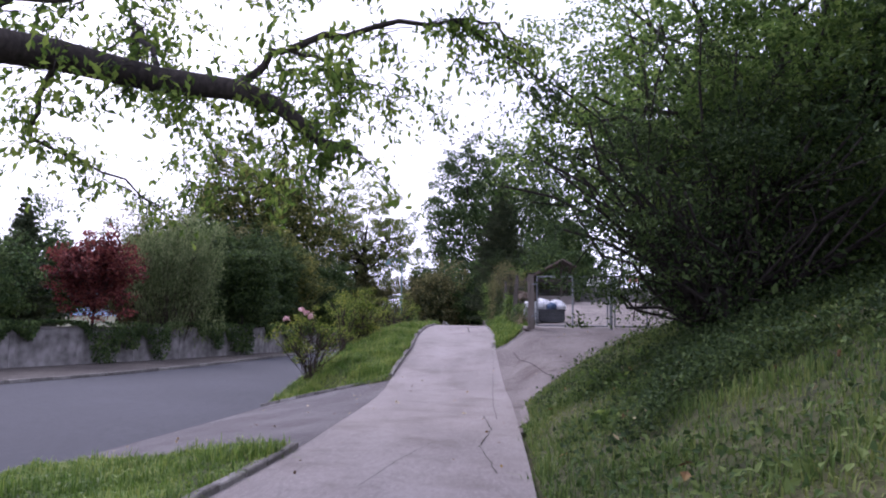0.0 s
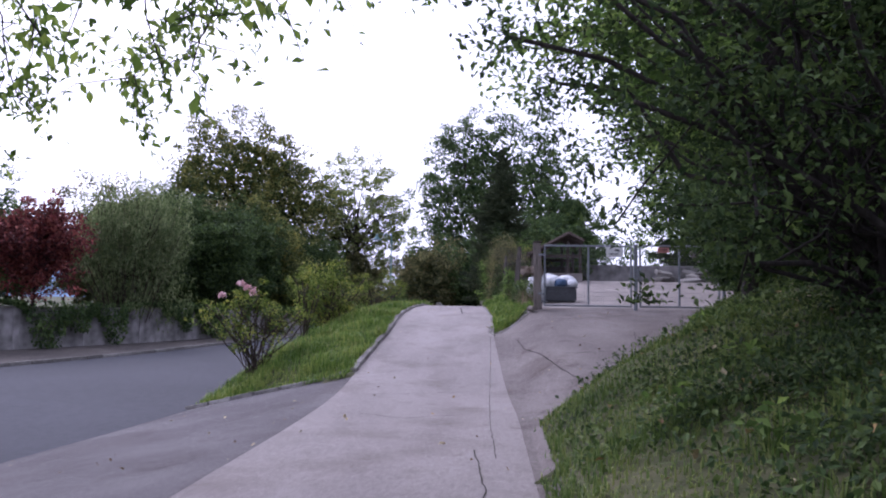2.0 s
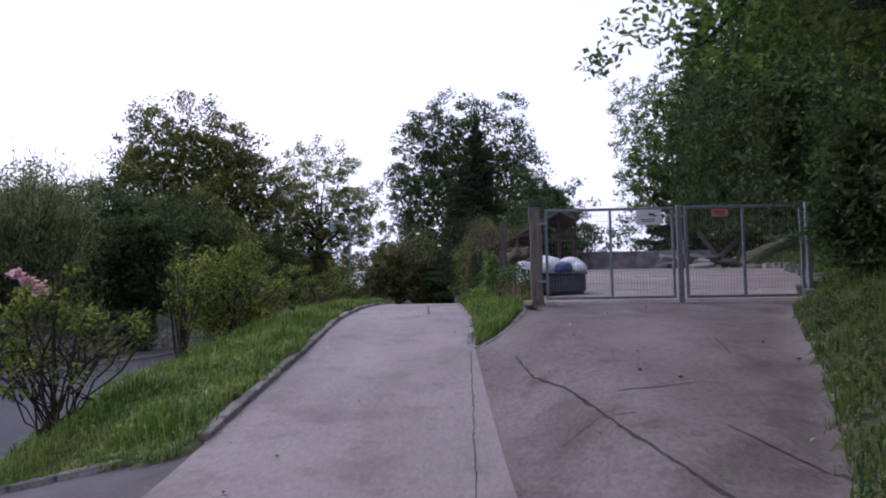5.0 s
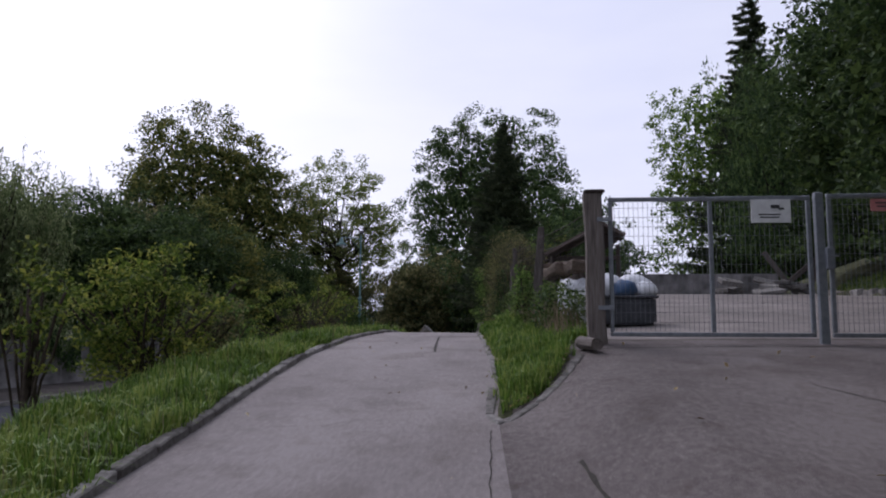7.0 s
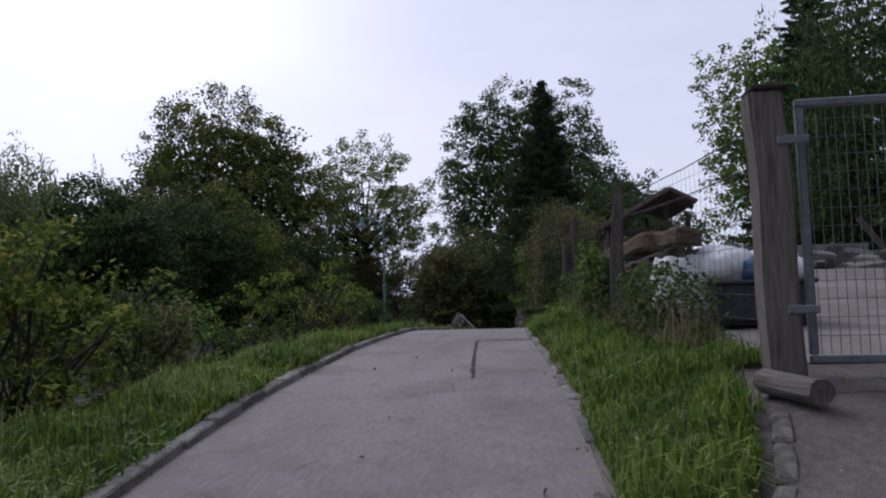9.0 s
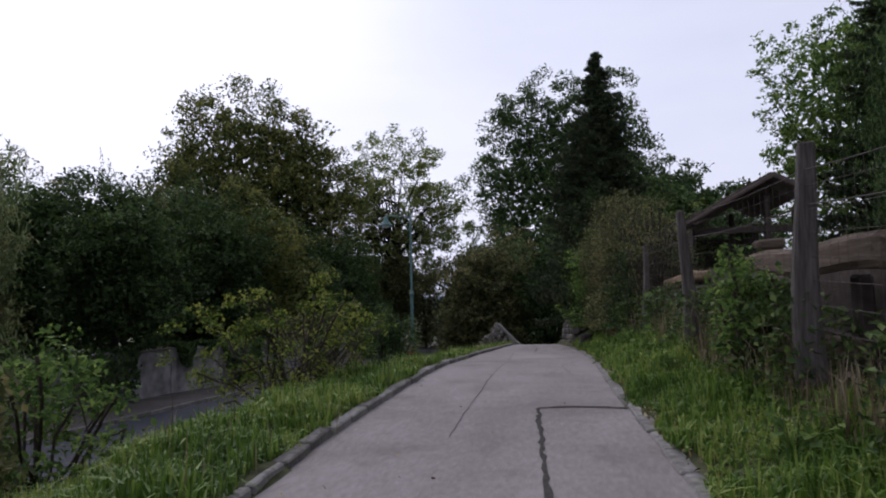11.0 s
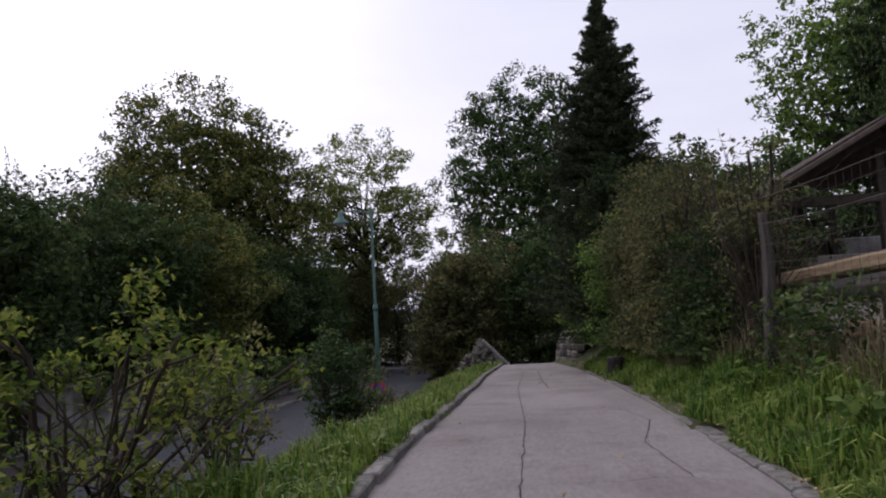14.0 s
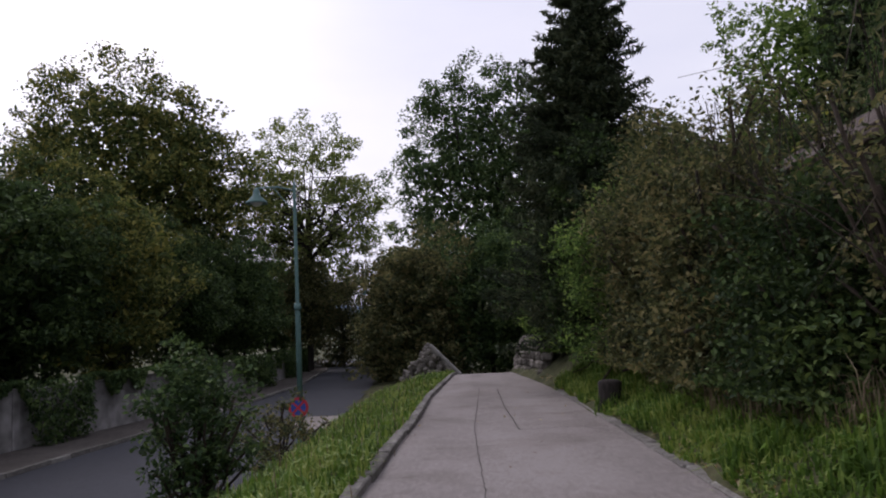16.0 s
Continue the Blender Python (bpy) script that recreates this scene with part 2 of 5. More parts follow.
# ---- the lie of the land ----
def table(ys, zs, width=3.0):
    """A smooth profile through (y, z) pairs."""
    fine = np.arange(-60, 200, 0.25)
    v = np.interp(fine, ys, zs)
    k = int(width / 0.25) | 1
    v = np.convolve(np.pad(v, k // 2, mode="edge"), np.ones(k) / k, mode="valid")
    return lambda y: np.interp(y, fine, v)


path_z = table([-60, -10, -3.5, 5, 11, 14.5, 16.5, 19, 22, 26, 31, 36, 43.8, 50, 60, 66, 80, 120, 200],
               [0.6, 0.2, 0.05, -0.15, -0.34, -0.36, -0.2, 0.12, 0.5, 0.85, 1.04, 1.1, 0.8, 0.5, 0.1, -0.5, -2, -5, -8])
street_z = table([-60, -30, 0, 17, 54, 100, 200], [0, -0.3, -0.75, -1.25, -1.75, -3.0, -7], 8)
path_l = table([-60, 5, 8, 15, 17, 21.5, 24.4, 30, 37, 45, 50, 60, 75, 90, 200], [-0.6, -0.55, -0.7, -1.05, -1.2, -1.22, -1.46, -1.7, -1.84, -2.02, -2.28, -2.36, -2.9, -4.5, -30], 2)
path_r = table([-60, 4, 12, 21.6, 24, 29.5, 33, 37, 40, 44, 48, 52, 60, 75, 90, 200], [2.25, 2.2, 2.1, 1.6, 1.55, 1.24, 1.0, 0.9, 0.85, 0.7, 0.55, 0.42, -0.4, -0.6, -1.5, -26], 2)
street_r = table([-60, 0, 17, 40, 54, 63, 85, 105, 200], [-6, -5.4, -5.2, -6.1, -6.9, -7.5, -10, -13, -34])
street_l = table([-60, 10, 22, 27, 35, 55, 70, 85, 105, 200], [-24, -20.3, -17.6, -16.4, -15.4, -15, -14.8, -15.4, -18.5, -40])
wall_x = table([-60, 20, 30, 42, 52, 66, 85, 105, 200], [-40, -25.2, -22.8, -19.6, -18.3, -17.4, -18, -21, -43])
bank_x = table([-60, 11.5, 13, 17, 21.5, 23.5, 26, 30, 40, 52, 70, 200], [2.3, 2.3, 3.75, 5.45, 7.15, 8.7, 9.6, 12, 15, 17, 18, 20], 1.5)
side_z = table([-60, 9, 13, 17, 20, 24, 30, 38, 45, 55, 66, 80, 120, 200], [0.6, -0.3, -0.1, 0.35, 0.75, 1.12, 1.4, 1.65, 1.4, 1.1, 0.4, -1.5, -5, -8], 2)
fence_x = table([-60, 24, 30, 38, 45, 50, 60, 200], [3.05, 3.05, 2.6, 2.3, 1.6, 1.3, 0.6, 0.6], 1)


yard_rise = table([-60, 24, 30, 40, 50, 62, 75, 200], [0, 0, 0.15, 0.8, 1.6, 1.6, 0, 0], 3)


def smooth(t):
    t = np.clip(t, 0, 1)
    return t * t * (3 - 2 * t)


def height(x, y):
    """The land's height, without kerbs and paving."""
    x, y = np.asarray(x, float), np.asarray(y, float)
    xl, xr, xs = path_l(y), path_r(y), street_r(y)
    zp, zs = path_z(y), street_z(y)
    power = 1.0 + 2.4 * smooth((y - 16.0 - (-1.1 - x) * 0.38) / 1.8) - 1.6 * smooth((y - 30) / 10)
    s = np.clip((xl - x) / (xl - xs), 0, 1)
    z = zp + (zs - zp) * s**power
    z = z + (side_z(y) - zp) * smooth((x - xr) / 1.5)
    z = z + yard_rise(y) * smooth((x - fence_x(y) - 0.4) / 3)
    bank = np.maximum(0, x - bank_x(y))
    z = z + 5.0 * (1 - np.exp(-bank * 0.62 / 5.0))
    return np.where(y > 195, np.minimum(z, -6), z)


def paved(x, y):
    x, y = np.asarray(x, float), np.asarray(y, float)
    xl, xr, xs, xk = path_l(y), path_r(y), street_r(y), street_l(y)
    out = (x > xl) & (x < xr)
    out |= (x > xk) & (x < xs)
    out |= (x > xs - 0.2) & (x <= xl) & (y > 5.2 + (xl - x) * 0.4) & (y < 15.7 + (-1.1 - x) * 0.38)
    tongue = (y > 21.2) & (x < 1.55 + 1.3 * (1 - np.exp(-np.maximum(y - 21.2, 0) * 0.9)))
    out |= (x >= xr) & (x < bank_x(y)) & (y > 8) & (y < 24.6) & ~tongue
    out |= (x > fence_x(y) + 0.25) & (x < bank_x(y)) & (y >= 24.2) & (y < 53)
    out |= (x > wall_x(y)) & (x <= xk) & (y < 150)
    return out


def mesh_object(name, verts, faces, mat, smooth_faces=False):
    me = bpy.data.meshes.new(name)
    me.from_pydata(verts if isinstance(verts, list) else verts.tolist(), [], faces if isinstance(faces, list) else faces.tolist())
    me.materials.append(mat)
    if smooth_faces:
        me.polygons.foreach_set("use_smooth", [True] * len(me.polygons))
    return new(name, me)


def big_mesh(name, verts, tris, mat, smooth_faces=False):
    """A mesh of triangles straight from arrays."""
    me = bpy.data.meshes.new(name)
    nv, nt = len(verts), len(tris)
    me.vertices.add(nv)
    me.vertices.foreach_set("co", np.ascontiguousarray(verts, np.float32).ravel())
    me.loops.add(nt * 3)
    me.loops.foreach_set("vertex_index", np.ascontiguousarray(tris, np.int32).ravel())
    me.polygons.add(nt)
    me.polygons.foreach_set("loop_start", np.arange(0, nt * 3, 3, dtype=np.int32))
    me.polygons.foreach_set("loop_total", np.full(nt, 3, np.int32))
    me.polygons.foreach_set("use_smooth", np.full(nt, smooth_faces))
    me.materials.append(mat)
    me.update(calc_edges=True)
    return new(name, me)


def sheet(name, xs, ys, zfun, mat):
    """A grid; xs is a function of (u in 0..1, y) or an array of x."""
    us = xs if not callable(xs) else None
    ys = np.asarray(ys, float)
    if us is None:
        u = np.linspace(0, 1, 25)
        X = np.array([[xs(a, y) for a in u] for y in ys])
        Y = np.repeat(ys[:, None], len(u), 1)
    else:
        X, Y = np.meshgrid(us, ys)
    Z = zfun(X, Y)
    n = X.shape[1]
    i = (np.arange(len(ys) - 1)[:, None] * n + np.arange(n - 1)).ravel()
    tris = np.concatenate([np.stack([i, i + 1, i + n + 1], 1), np.stack([i, i + n + 1, i + n], 1)])
    return big_mesh(name, np.stack([X, Y, Z], -1).reshape(-1, 3), tris, mat, True)


def uneven(x, y, amount):
    return amount * (np.sin(x * 2.3 + 1.7 * np.sin(y * 1.1)) + np.sin(y * 1.9 + 2.1 * np.sin(x * 0.9)) + 0.6 * np.sin(x * 5.1 + y * 4.3))


far = np.geomspace(1.5, 2600, 22)
gx = np.concatenate([-26 - far[::-1], np.arange(-26, -8, 1.0), np.arange(-8, 11, 0.25), np.arange(11, 34, 1.0), 34 + far])
gy = np.concatenate([-9 - far[::-1], np.arange(-9, 68, 0.25), np.arange(68, 130, 2.0), 130 + far])


def ground_z(x, y):
    x = np.asarray(x, float)
    p = paved(x, y) | paved(x + 0.1, y) | paved(x - 0.1, y)
    return height(x, y) + np.where(p, -0.14, 0.05 + uneven(x, y, 0.02))


ground = tagged(sheet("ground", gx, gy, ground_z, M_SOIL), "uneven grassy ground with a bank and sloping verges", "ground", kind="structure")
path = tagged(sheet("path", lambda u, y: path_l(y) - 0.06 + u * (path_r(y) - path_l(y) + 0.12), np.arange(-12, 110, 0.3),
                    lambda x, y: height(x, y) + uneven(x * 0.6, y * 0.5, 0.002), M_PATH), "worn pale grey asphalt footpath with cracks", "path", kind="structure")
road = tagged(sheet("road", lambda u, y: street_l(y) + u * (street_r(y) - street_l(y)), np.arange(-40, 150, 1.0),
                    lambda x, y: height(x, y) + 0.0, M_ROAD), "dark grey asphalt street below the path", "road", kind="structure")
mouth = tagged(sheet("pavement_1", lambda u, y: street_r(y) + 0.004 + u * (path_l(y) - 0.064 - street_r(y)), np.arange(4.6, 17.6, 0.3),
                     lambda x, y: height(x, y), M_RAMP), "asphalt ramp from the street up to the path", "pavement", kind="structure")
driveway = tagged(sheet("driveway", lambda u, y: path_r(y) + 0.062 + u * (bank_x(y) + 0.3 - path_r(y)), np.arange(7.4, 24.9, 0.3),
                        lambda x, y: height(x, y), M_DRIVE), "brownish asphalt driveway rising to the gate", "driveway", kind="structure")
yard = tagged(sheet("yard", lambda u, y: fence_x(y) + 0.1 + u * (bank_x(y) + 0.3 - fence_x(y)), np.arange(24.9, 54, 0.6),
                    lambda x, y: height(x, y), M_YARD), "pale concrete yard behind the gate", "yard", kind="structure")
pave = tagged(sheet("pavement_2", lambda u, y: wall_x(y) + u * (street_l(y) - 0.15 - wall_x(y)), np.arange(-10, 150, 1.0),
                    lambda x, y: height(x, y) + 0.1, M_PAVE), "narrow dark pavement along the garden wall", "pavement", kind="structure")


# ---- building blocks ----
def part(name, bm, mat, parent=None, label=""):
    me = bpy.data.meshes.new(name)
    bm.to_mesh(me)
    bm.free()
    me.materials.append(mat)
    ob = new(name, me)
    ob.parent = parent
    return tagged(ob, label)


def empty(name, x, y, z, label, category, group="", rz=0):
    e = new(name)
    e.empty_display_size = 0.2
    e.matrix_basis = pose(x, y, z, 0, 0, rz)
    return tagged(e, label, category, group)


def box(sx, sy, sz, bevel=0.01, wobble=0.0, segments=1, m=None):
    bm = bmesh.new()
    bmesh.ops.create_cube(bm, size=1, matrix=Matrix.Diagonal((sx, sy, sz, 1)))
    if wobble:
        bmesh.ops.subdivide_edges(bm, edges=bm.edges[:], cuts=1, use_grid_fill=True)
        for v in bm.verts:
            v.co += Vector((random.uniform(-1, 1), random.uniform(-1, 1), random.uniform(-1, 1))) * wobble
    if bevel:
        bmesh.ops.bevel(bm, geom=bm.edges[:], offset=bevel, segments=segments, affect="EDGES")
    if m:
        bmesh.ops.transform(bm, matrix=m, verts=bm.verts)
    return bm


def tube_arrays(points, radii, sides=6):
    """Vertices and triangles of a tapered tube through points."""
    P, R = np.asarray(points, float), np.asarray(radii, float)
    T = np.gradient(P, axis=0)
    T /= np.linalg.norm(T, axis=1)[:, None] + 1e-9
    ref = np.where(np.abs(T[:, 2:3]) > 0.9, [[1.0, 0, 0]], [[0, 0, 1.0]])
    U = np.cross(T, ref)
    U /= np.linalg.norm(U, axis=1)[:, None] + 1e-9
    V = np.cross(T, U)
    a = np.linspace(0, 2 * np.pi, sides, endpoint=False)
    verts = P[:, None] + R[:, None, None] * (np.cos(a)[None, :, None] * U[:, None] + np.sin(a)[None, :, None] * V[:, None])
    n = len(P)
    i, j = np.meshgrid(np.arange(n - 1), np.arange(sides), indexing="ij")
    a0, a1 = i * sides + j, i * sides + (j + 1) % sides
    tris = np.concatenate([np.stack([a0, a1, a1 + sides], -1).reshape(-1, 3), np.stack([a0, a1 + sides, a0 + sides], -1).reshape(-1, 3)])
    cap = [[(n - 1) * sides, (n - 1) * sides + k, (n - 1) * sides + k + 1] for k in range(1, sides - 1)]
    return verts.reshape(-1, 3), np.concatenate([tris, np.array(cap)]) if cap else tris


def join_arrays(items):
    V, F, n = [], [], 0
    for v, f in items:
        V.append(v)
        F.append(np.asarray(f) + n)
        n += len(v)
    return np.concatenate(V), np.concatenate(F)


def bent(a, b, sag=0.0, n=6, jitter=0.0, rng=None):
    """Points from a to b, bowed upwards by sag and shaken by jitter."""
    t = np.linspace(0, 1, n)[:, None]
    p = np.asarray(a, float) * (1 - t) + np.asarray(b, float) * t
    p[:, 2] += sag * 4 * (t * (1 - t))[:, 0]
    if jitter and rng is not None:
        p[1:-1] += rng.normal(0, jitter, (n - 2, 3))
    return p


def leaf_arrays(centres, size, rng, droop=0.4, narrow=0.5):
    """Folded four-cornered leaves, two triangles each, turned at random and drooping."""
    n = len(centres)
    a = rng.uniform(0, 2 * np.pi, n)
    tilt = rng.normal(-droop, 0.5, n)
    d = np.stack([np.cos(a) * np.cos(tilt), np.sin(a) * np.cos(tilt), np.sin(tilt)], 1)
    up = rng.normal(0, 0.45, (n, 3)) + [0, 0, 1]
    side = np.cross(d, up)
    side /= np.linalg.norm(side, axis=1)[:, None] + 1e-9
    nor = np.cross(side, d)
    s = (np.asarray(size) * rng.uniform(0.6, 1.3, n))[:, None]
    c = np.asarray(centres)
    v = np.stack([c - d * s * 0.5, c + side * s * narrow * 0.5 + nor * s * 0.12, c + d * s * 0.5, c - side * s * narrow * 0.5 + nor * s * 0.12], 1)
    i = np.arange(n)[:, None] * 4
    return v.reshape(-1, 3), np.concatenate([i + [0, 1, 2], i + [0, 2, 3]], 1).reshape(-1, 3)


def clumps(rng, centre, radii, count, inner=0.5, lobes=0.22, flat=0.0):
    """Places of leaf clumps in an uneven crown."""
    d = rng.normal(0, 1, (count, 3))
    d /= np.linalg.norm(d, axis=1)[:, None]
    d[:, 2] = np.where(d[:, 2] < -flat, -flat * rng.uniform(0.2, 1, count), d[:, 2]) if flat else d[:, 2]
    ph = rng.uniform(0, 6, 6)
    bump = 1 + lobes * (np.sin(4 * d[:, 0] + ph[0]) + np.sin(5 * d[:, 1] + ph[1]) * 0.8 + np.sin(6 * d[:, 2] + ph[2]) * 0.8 + np.sin(9 * d[:, 0] - 7 * d[:, 1] + ph[3]) * 0.5)
    r = (inner + (1 - inner) * rng.uniform(0, 1, count) ** 0.6) * bump
    return np.asarray(centre) + d * r[:, None] * np.asarray(radii)


def make_tree(name, x, y, top, radii, mat, label, category="tree", seed=1, n_clumps=260, per=60, leaf=0.3, clump=0.8, trunk=0.25, base=None,
              low=None, limbs=14, core=1.0, inner=0.4, droop=0.4, narrow=0.55, lobes=0.2, group="", squash=0.7, bark=None):
    rng = np.random.default_rng(seed)
    z0 = float(height(x, y)) + 0.02 if base is None else base
    rx, ry, rz = radii
    cz = top - rz
    e = empty(name, x, y, z0, label, category, group)
    inv = np.array([x, y, z0])
    cl = clumps(rng, (x, y, cz), radii, n_clumps, inner, lobes)
    if low is not None:
        cl[:, 2] = np.maximum(cl[:, 2], low + rng.uniform(0, 0.8, n_clumps))
    fork = max(z0 + 0.4, cz - rz * 0.55)
    wood = [tube_arrays(bent((x, y, z0 - 0.25), (x + rng.normal(0, rx * 0.04), y, fork + rz * 0.7), 0, 7, trunk * 0.25, rng), np.linspace(trunk, trunk * 0.35, 7), 8)]
    for k in rng.choice(n_clumps, min(limbs, n_clumps), replace=False):
        h = rng.uniform(0.0, 0.75)
        a = np.array([x, y, fork + (h - 0.25) * rz * 0.7])
        a[2] = max(a[2], z0 + 0.3)
        if bark is not None:
            a = np.array([x, y, z0 - 0.05]) + rng.normal(0, 1, 3) * [0.09 * rx, 0.09 * ry, 0]
        pts = bent(a, cl[k], rng.uniform(0, 0.12) * rz, 6, rx * 0.035, rng)
        wood.append(tube_arrays(pts, np.linspace(trunk * rng.uniform(0.28, 0.5), 0.02, 6), 5))
        for _ in range(2):
            b = cl[rng.integers(n_clumps)]
            s = pts[3]
            if np.linalg.norm(b - s) < rx * 0.9:
                wood.append(tube_arrays(bent(s, b, 0.03 * rz, 5, rx * 0.03, rng), np.linspace(trunk * 0.16, 0.012, 5), 4))
    v, f = join_arrays(wood)
    t = big_mesh("trunk" if bark is None else "stem", v - inv, f, bark or M_BARK, True)
    t.parent = e
    if bark is not None:
        t["kind"] = "stuff"
    d = rng.normal(0, 1, (n_clumps * per, 3))
    d *= (rng.uniform(0, 1, len(d)) ** 0.4 / np.linalg.norm(d, axis=1))[:, None]
    pts = np.repeat(cl, per, 0) + d * 1.5 * clump * np.array([1, 1, squash]) * np.repeat(rng.uniform(0.5, 1.0, n_clumps), per)[:, None]
    sizes = np.full(len(pts), leaf)
    if core:
        n = int(4000 * core)
        d = rng.normal(0, 1, (n, 3))
        d *= (0.8 * rng.uniform(0, 1, n) ** 0.4 / np.linalg.norm(d, axis=1))[:, None]
        inside = np.array([x, y, cz]) + d * np.array(radii)
        pts, sizes = np.concatenate([pts, inside]), np.concatenate([sizes, np.full(n, max(leaf, min(0.14 * min(rx, ry), 2.0 * leaf)))])
    if low is not None or base is None:
        pts[:, 2] = np.maximum(pts[:, 2], z0 + 0.05)
    v, f = leaf_arrays(pts, sizes, rng, droop, narrow)
    c = big_mesh("crown", v - inv, f, mat)
    c.parent = e
    return e


# ---- trees ----
make_tree("maple_tree", -33.8, 94, 25.5, (12.2, 8.5, 12.6), M_MAPLE, "broad maple turning yellow behind the garden wall", seed=3, n_clumps=660, per=80, leaf=0.42, clump=1.2, trunk=0.55, limbs=34, inner=0.6, lobes=0.1, core=1.8)
make_tree("walnut_tree", -20.9, 108, 24.0, (9.2, 7, 10.2), M_WALNUT, "open light green walnut tree with visible limbs", seed=5, n_clumps=430, per=56, leaf=0.38, clump=0.85, trunk=0.36, limbs=70, core=0, inner=0.35, lobes=0.09)
make_tree("oak_tree", 0.2, 125, 34.8, (13.8, 9, 18.4), M_OAK, "tall dark green oak at the end of the path", seed=7, n_clumps=640, per=84, leaf=0.5, clump=1.35, trunk=0.7, limbs=30, inner=0.6, lobes=0.1, core=1.5)
make_tree("oak_tree", 12, 112, 20.0, (6.0, 6, 10), M_OAK, "dark green oak behind the spruce", seed=8, n_clumps=300, per=44, leaf=0.5, clump=1.0, trunk=0.5)
make_tree("lime_tree", 27, 90, 30, (9.0, 7, 14), M_BRIGHT, "tall light green lime tree behind the yard", seed=9, n_clumps=480, per=44, leaf=0.42, clump=0.9, trunk=0.5, inner=0.5, lobes=0.12)
make_tree("birch_tree", 25, 73, 25, (6.2, 5, 11.5), M_OAK, "weeping dark birch behind the yard", seed=10, n_clumps=360, per=44, leaf=0.38, clump=0.8, trunk=0.35, droop=1.1, narrow=0.3, squash=1.6)
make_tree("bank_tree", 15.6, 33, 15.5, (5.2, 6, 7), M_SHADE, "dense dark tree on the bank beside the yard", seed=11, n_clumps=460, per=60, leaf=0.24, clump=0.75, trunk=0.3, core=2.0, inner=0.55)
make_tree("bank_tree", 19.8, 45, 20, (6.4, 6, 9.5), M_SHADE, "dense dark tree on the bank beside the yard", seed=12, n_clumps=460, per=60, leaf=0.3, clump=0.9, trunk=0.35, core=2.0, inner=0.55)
make_tree("bank_tree", 7.5, 18.0, 10.4, (4.6, 3.6, 3.4), M_BRIGHT, "leafy tree leaning out over the driveway", seed=13, n_clumps=380, per=70, leaf=0.15, clump=0.5, trunk=0.2, limbs=34, lobes=0.25, low=4.7, core=0.2)
make_tree("bank_tree", 10.2, 18.8, 9.0, (3.4, 3.6, 3.6), M_BRIGHT, "leafy tree crowding the driveway", seed=113, n_clumps=330, per=60, leaf=0.14, clump=0.5, trunk=0.2)
# Unseen tree, added above the view only to keep skylight off the bank.
make_tree("bank_tree", 8.6, 1.0, 11.0, (4.4, 4.2, 3.0), M_OAK, "leafy tree added out of view to shade the grassy bank", seed=114, n_clumps=320, per=60, leaf=0.16, clump=0.6, trunk=0.25, low=6.0)
make_tree("ivy_tree", 10.8, 22.5, 9.0, (3.0, 3.2, 4.4), M_OAK, "dark ivy-clad tree at the gate's far end", seed=14, n_clumps=330, per=60, leaf=0.14, clump=0.5, trunk=0.25)
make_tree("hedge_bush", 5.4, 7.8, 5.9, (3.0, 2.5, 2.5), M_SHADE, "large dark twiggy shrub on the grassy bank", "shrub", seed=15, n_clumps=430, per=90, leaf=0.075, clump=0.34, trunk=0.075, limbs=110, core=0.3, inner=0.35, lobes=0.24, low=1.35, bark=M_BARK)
make_tree("bank_tree", 7.4, 10.4, 9.8, (4.6, 3.8, 3.6), M_BRIGHT, "leafy tree overhanging the bank", seed=16, n_clumps=440, per=90, leaf=0.12, clump=0.5, trunk=0.2, limbs=46, core=0.4, lobes=0.25)
make_tree("bank_tree", 10.5, 7.0, 9.5, (3.6, 3.6, 3.4), M_OAK, "dark leafy tree high on the bank", seed=115, n_clumps=300, per=70, leaf=0.13, clump=0.5, trunk=0.2, limbs=30)
make_tree("ivy_bush", 8.4, 20.6, 4.5, (1.3, 1.3, 1.7), M_OAK, "dark ivy-covered stump beside the driveway", "shrub", seed=116, n_clumps=150, per=60, leaf=0.1, clump=0.3, trunk=0.2)
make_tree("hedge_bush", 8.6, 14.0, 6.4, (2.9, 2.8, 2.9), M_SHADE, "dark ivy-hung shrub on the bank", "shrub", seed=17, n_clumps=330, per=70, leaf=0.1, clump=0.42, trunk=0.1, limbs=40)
make_tree("bank_tree", 14.5, 14.0, 12.0, (5, 5, 5.5), M_OAK, "dark tree high on the bank", seed=18, n_clumps=300, per=44, leaf=0.25, clump=0.7, trunk=0.3)
make_tree("bank_tree", 15, 24.0, 13.5, (4.5, 5, 6), M_OAK, "dark tree high on the bank", seed=19, n_clumps=300, per=44, leaf=0.25, clump=0.7, trunk=0.3)


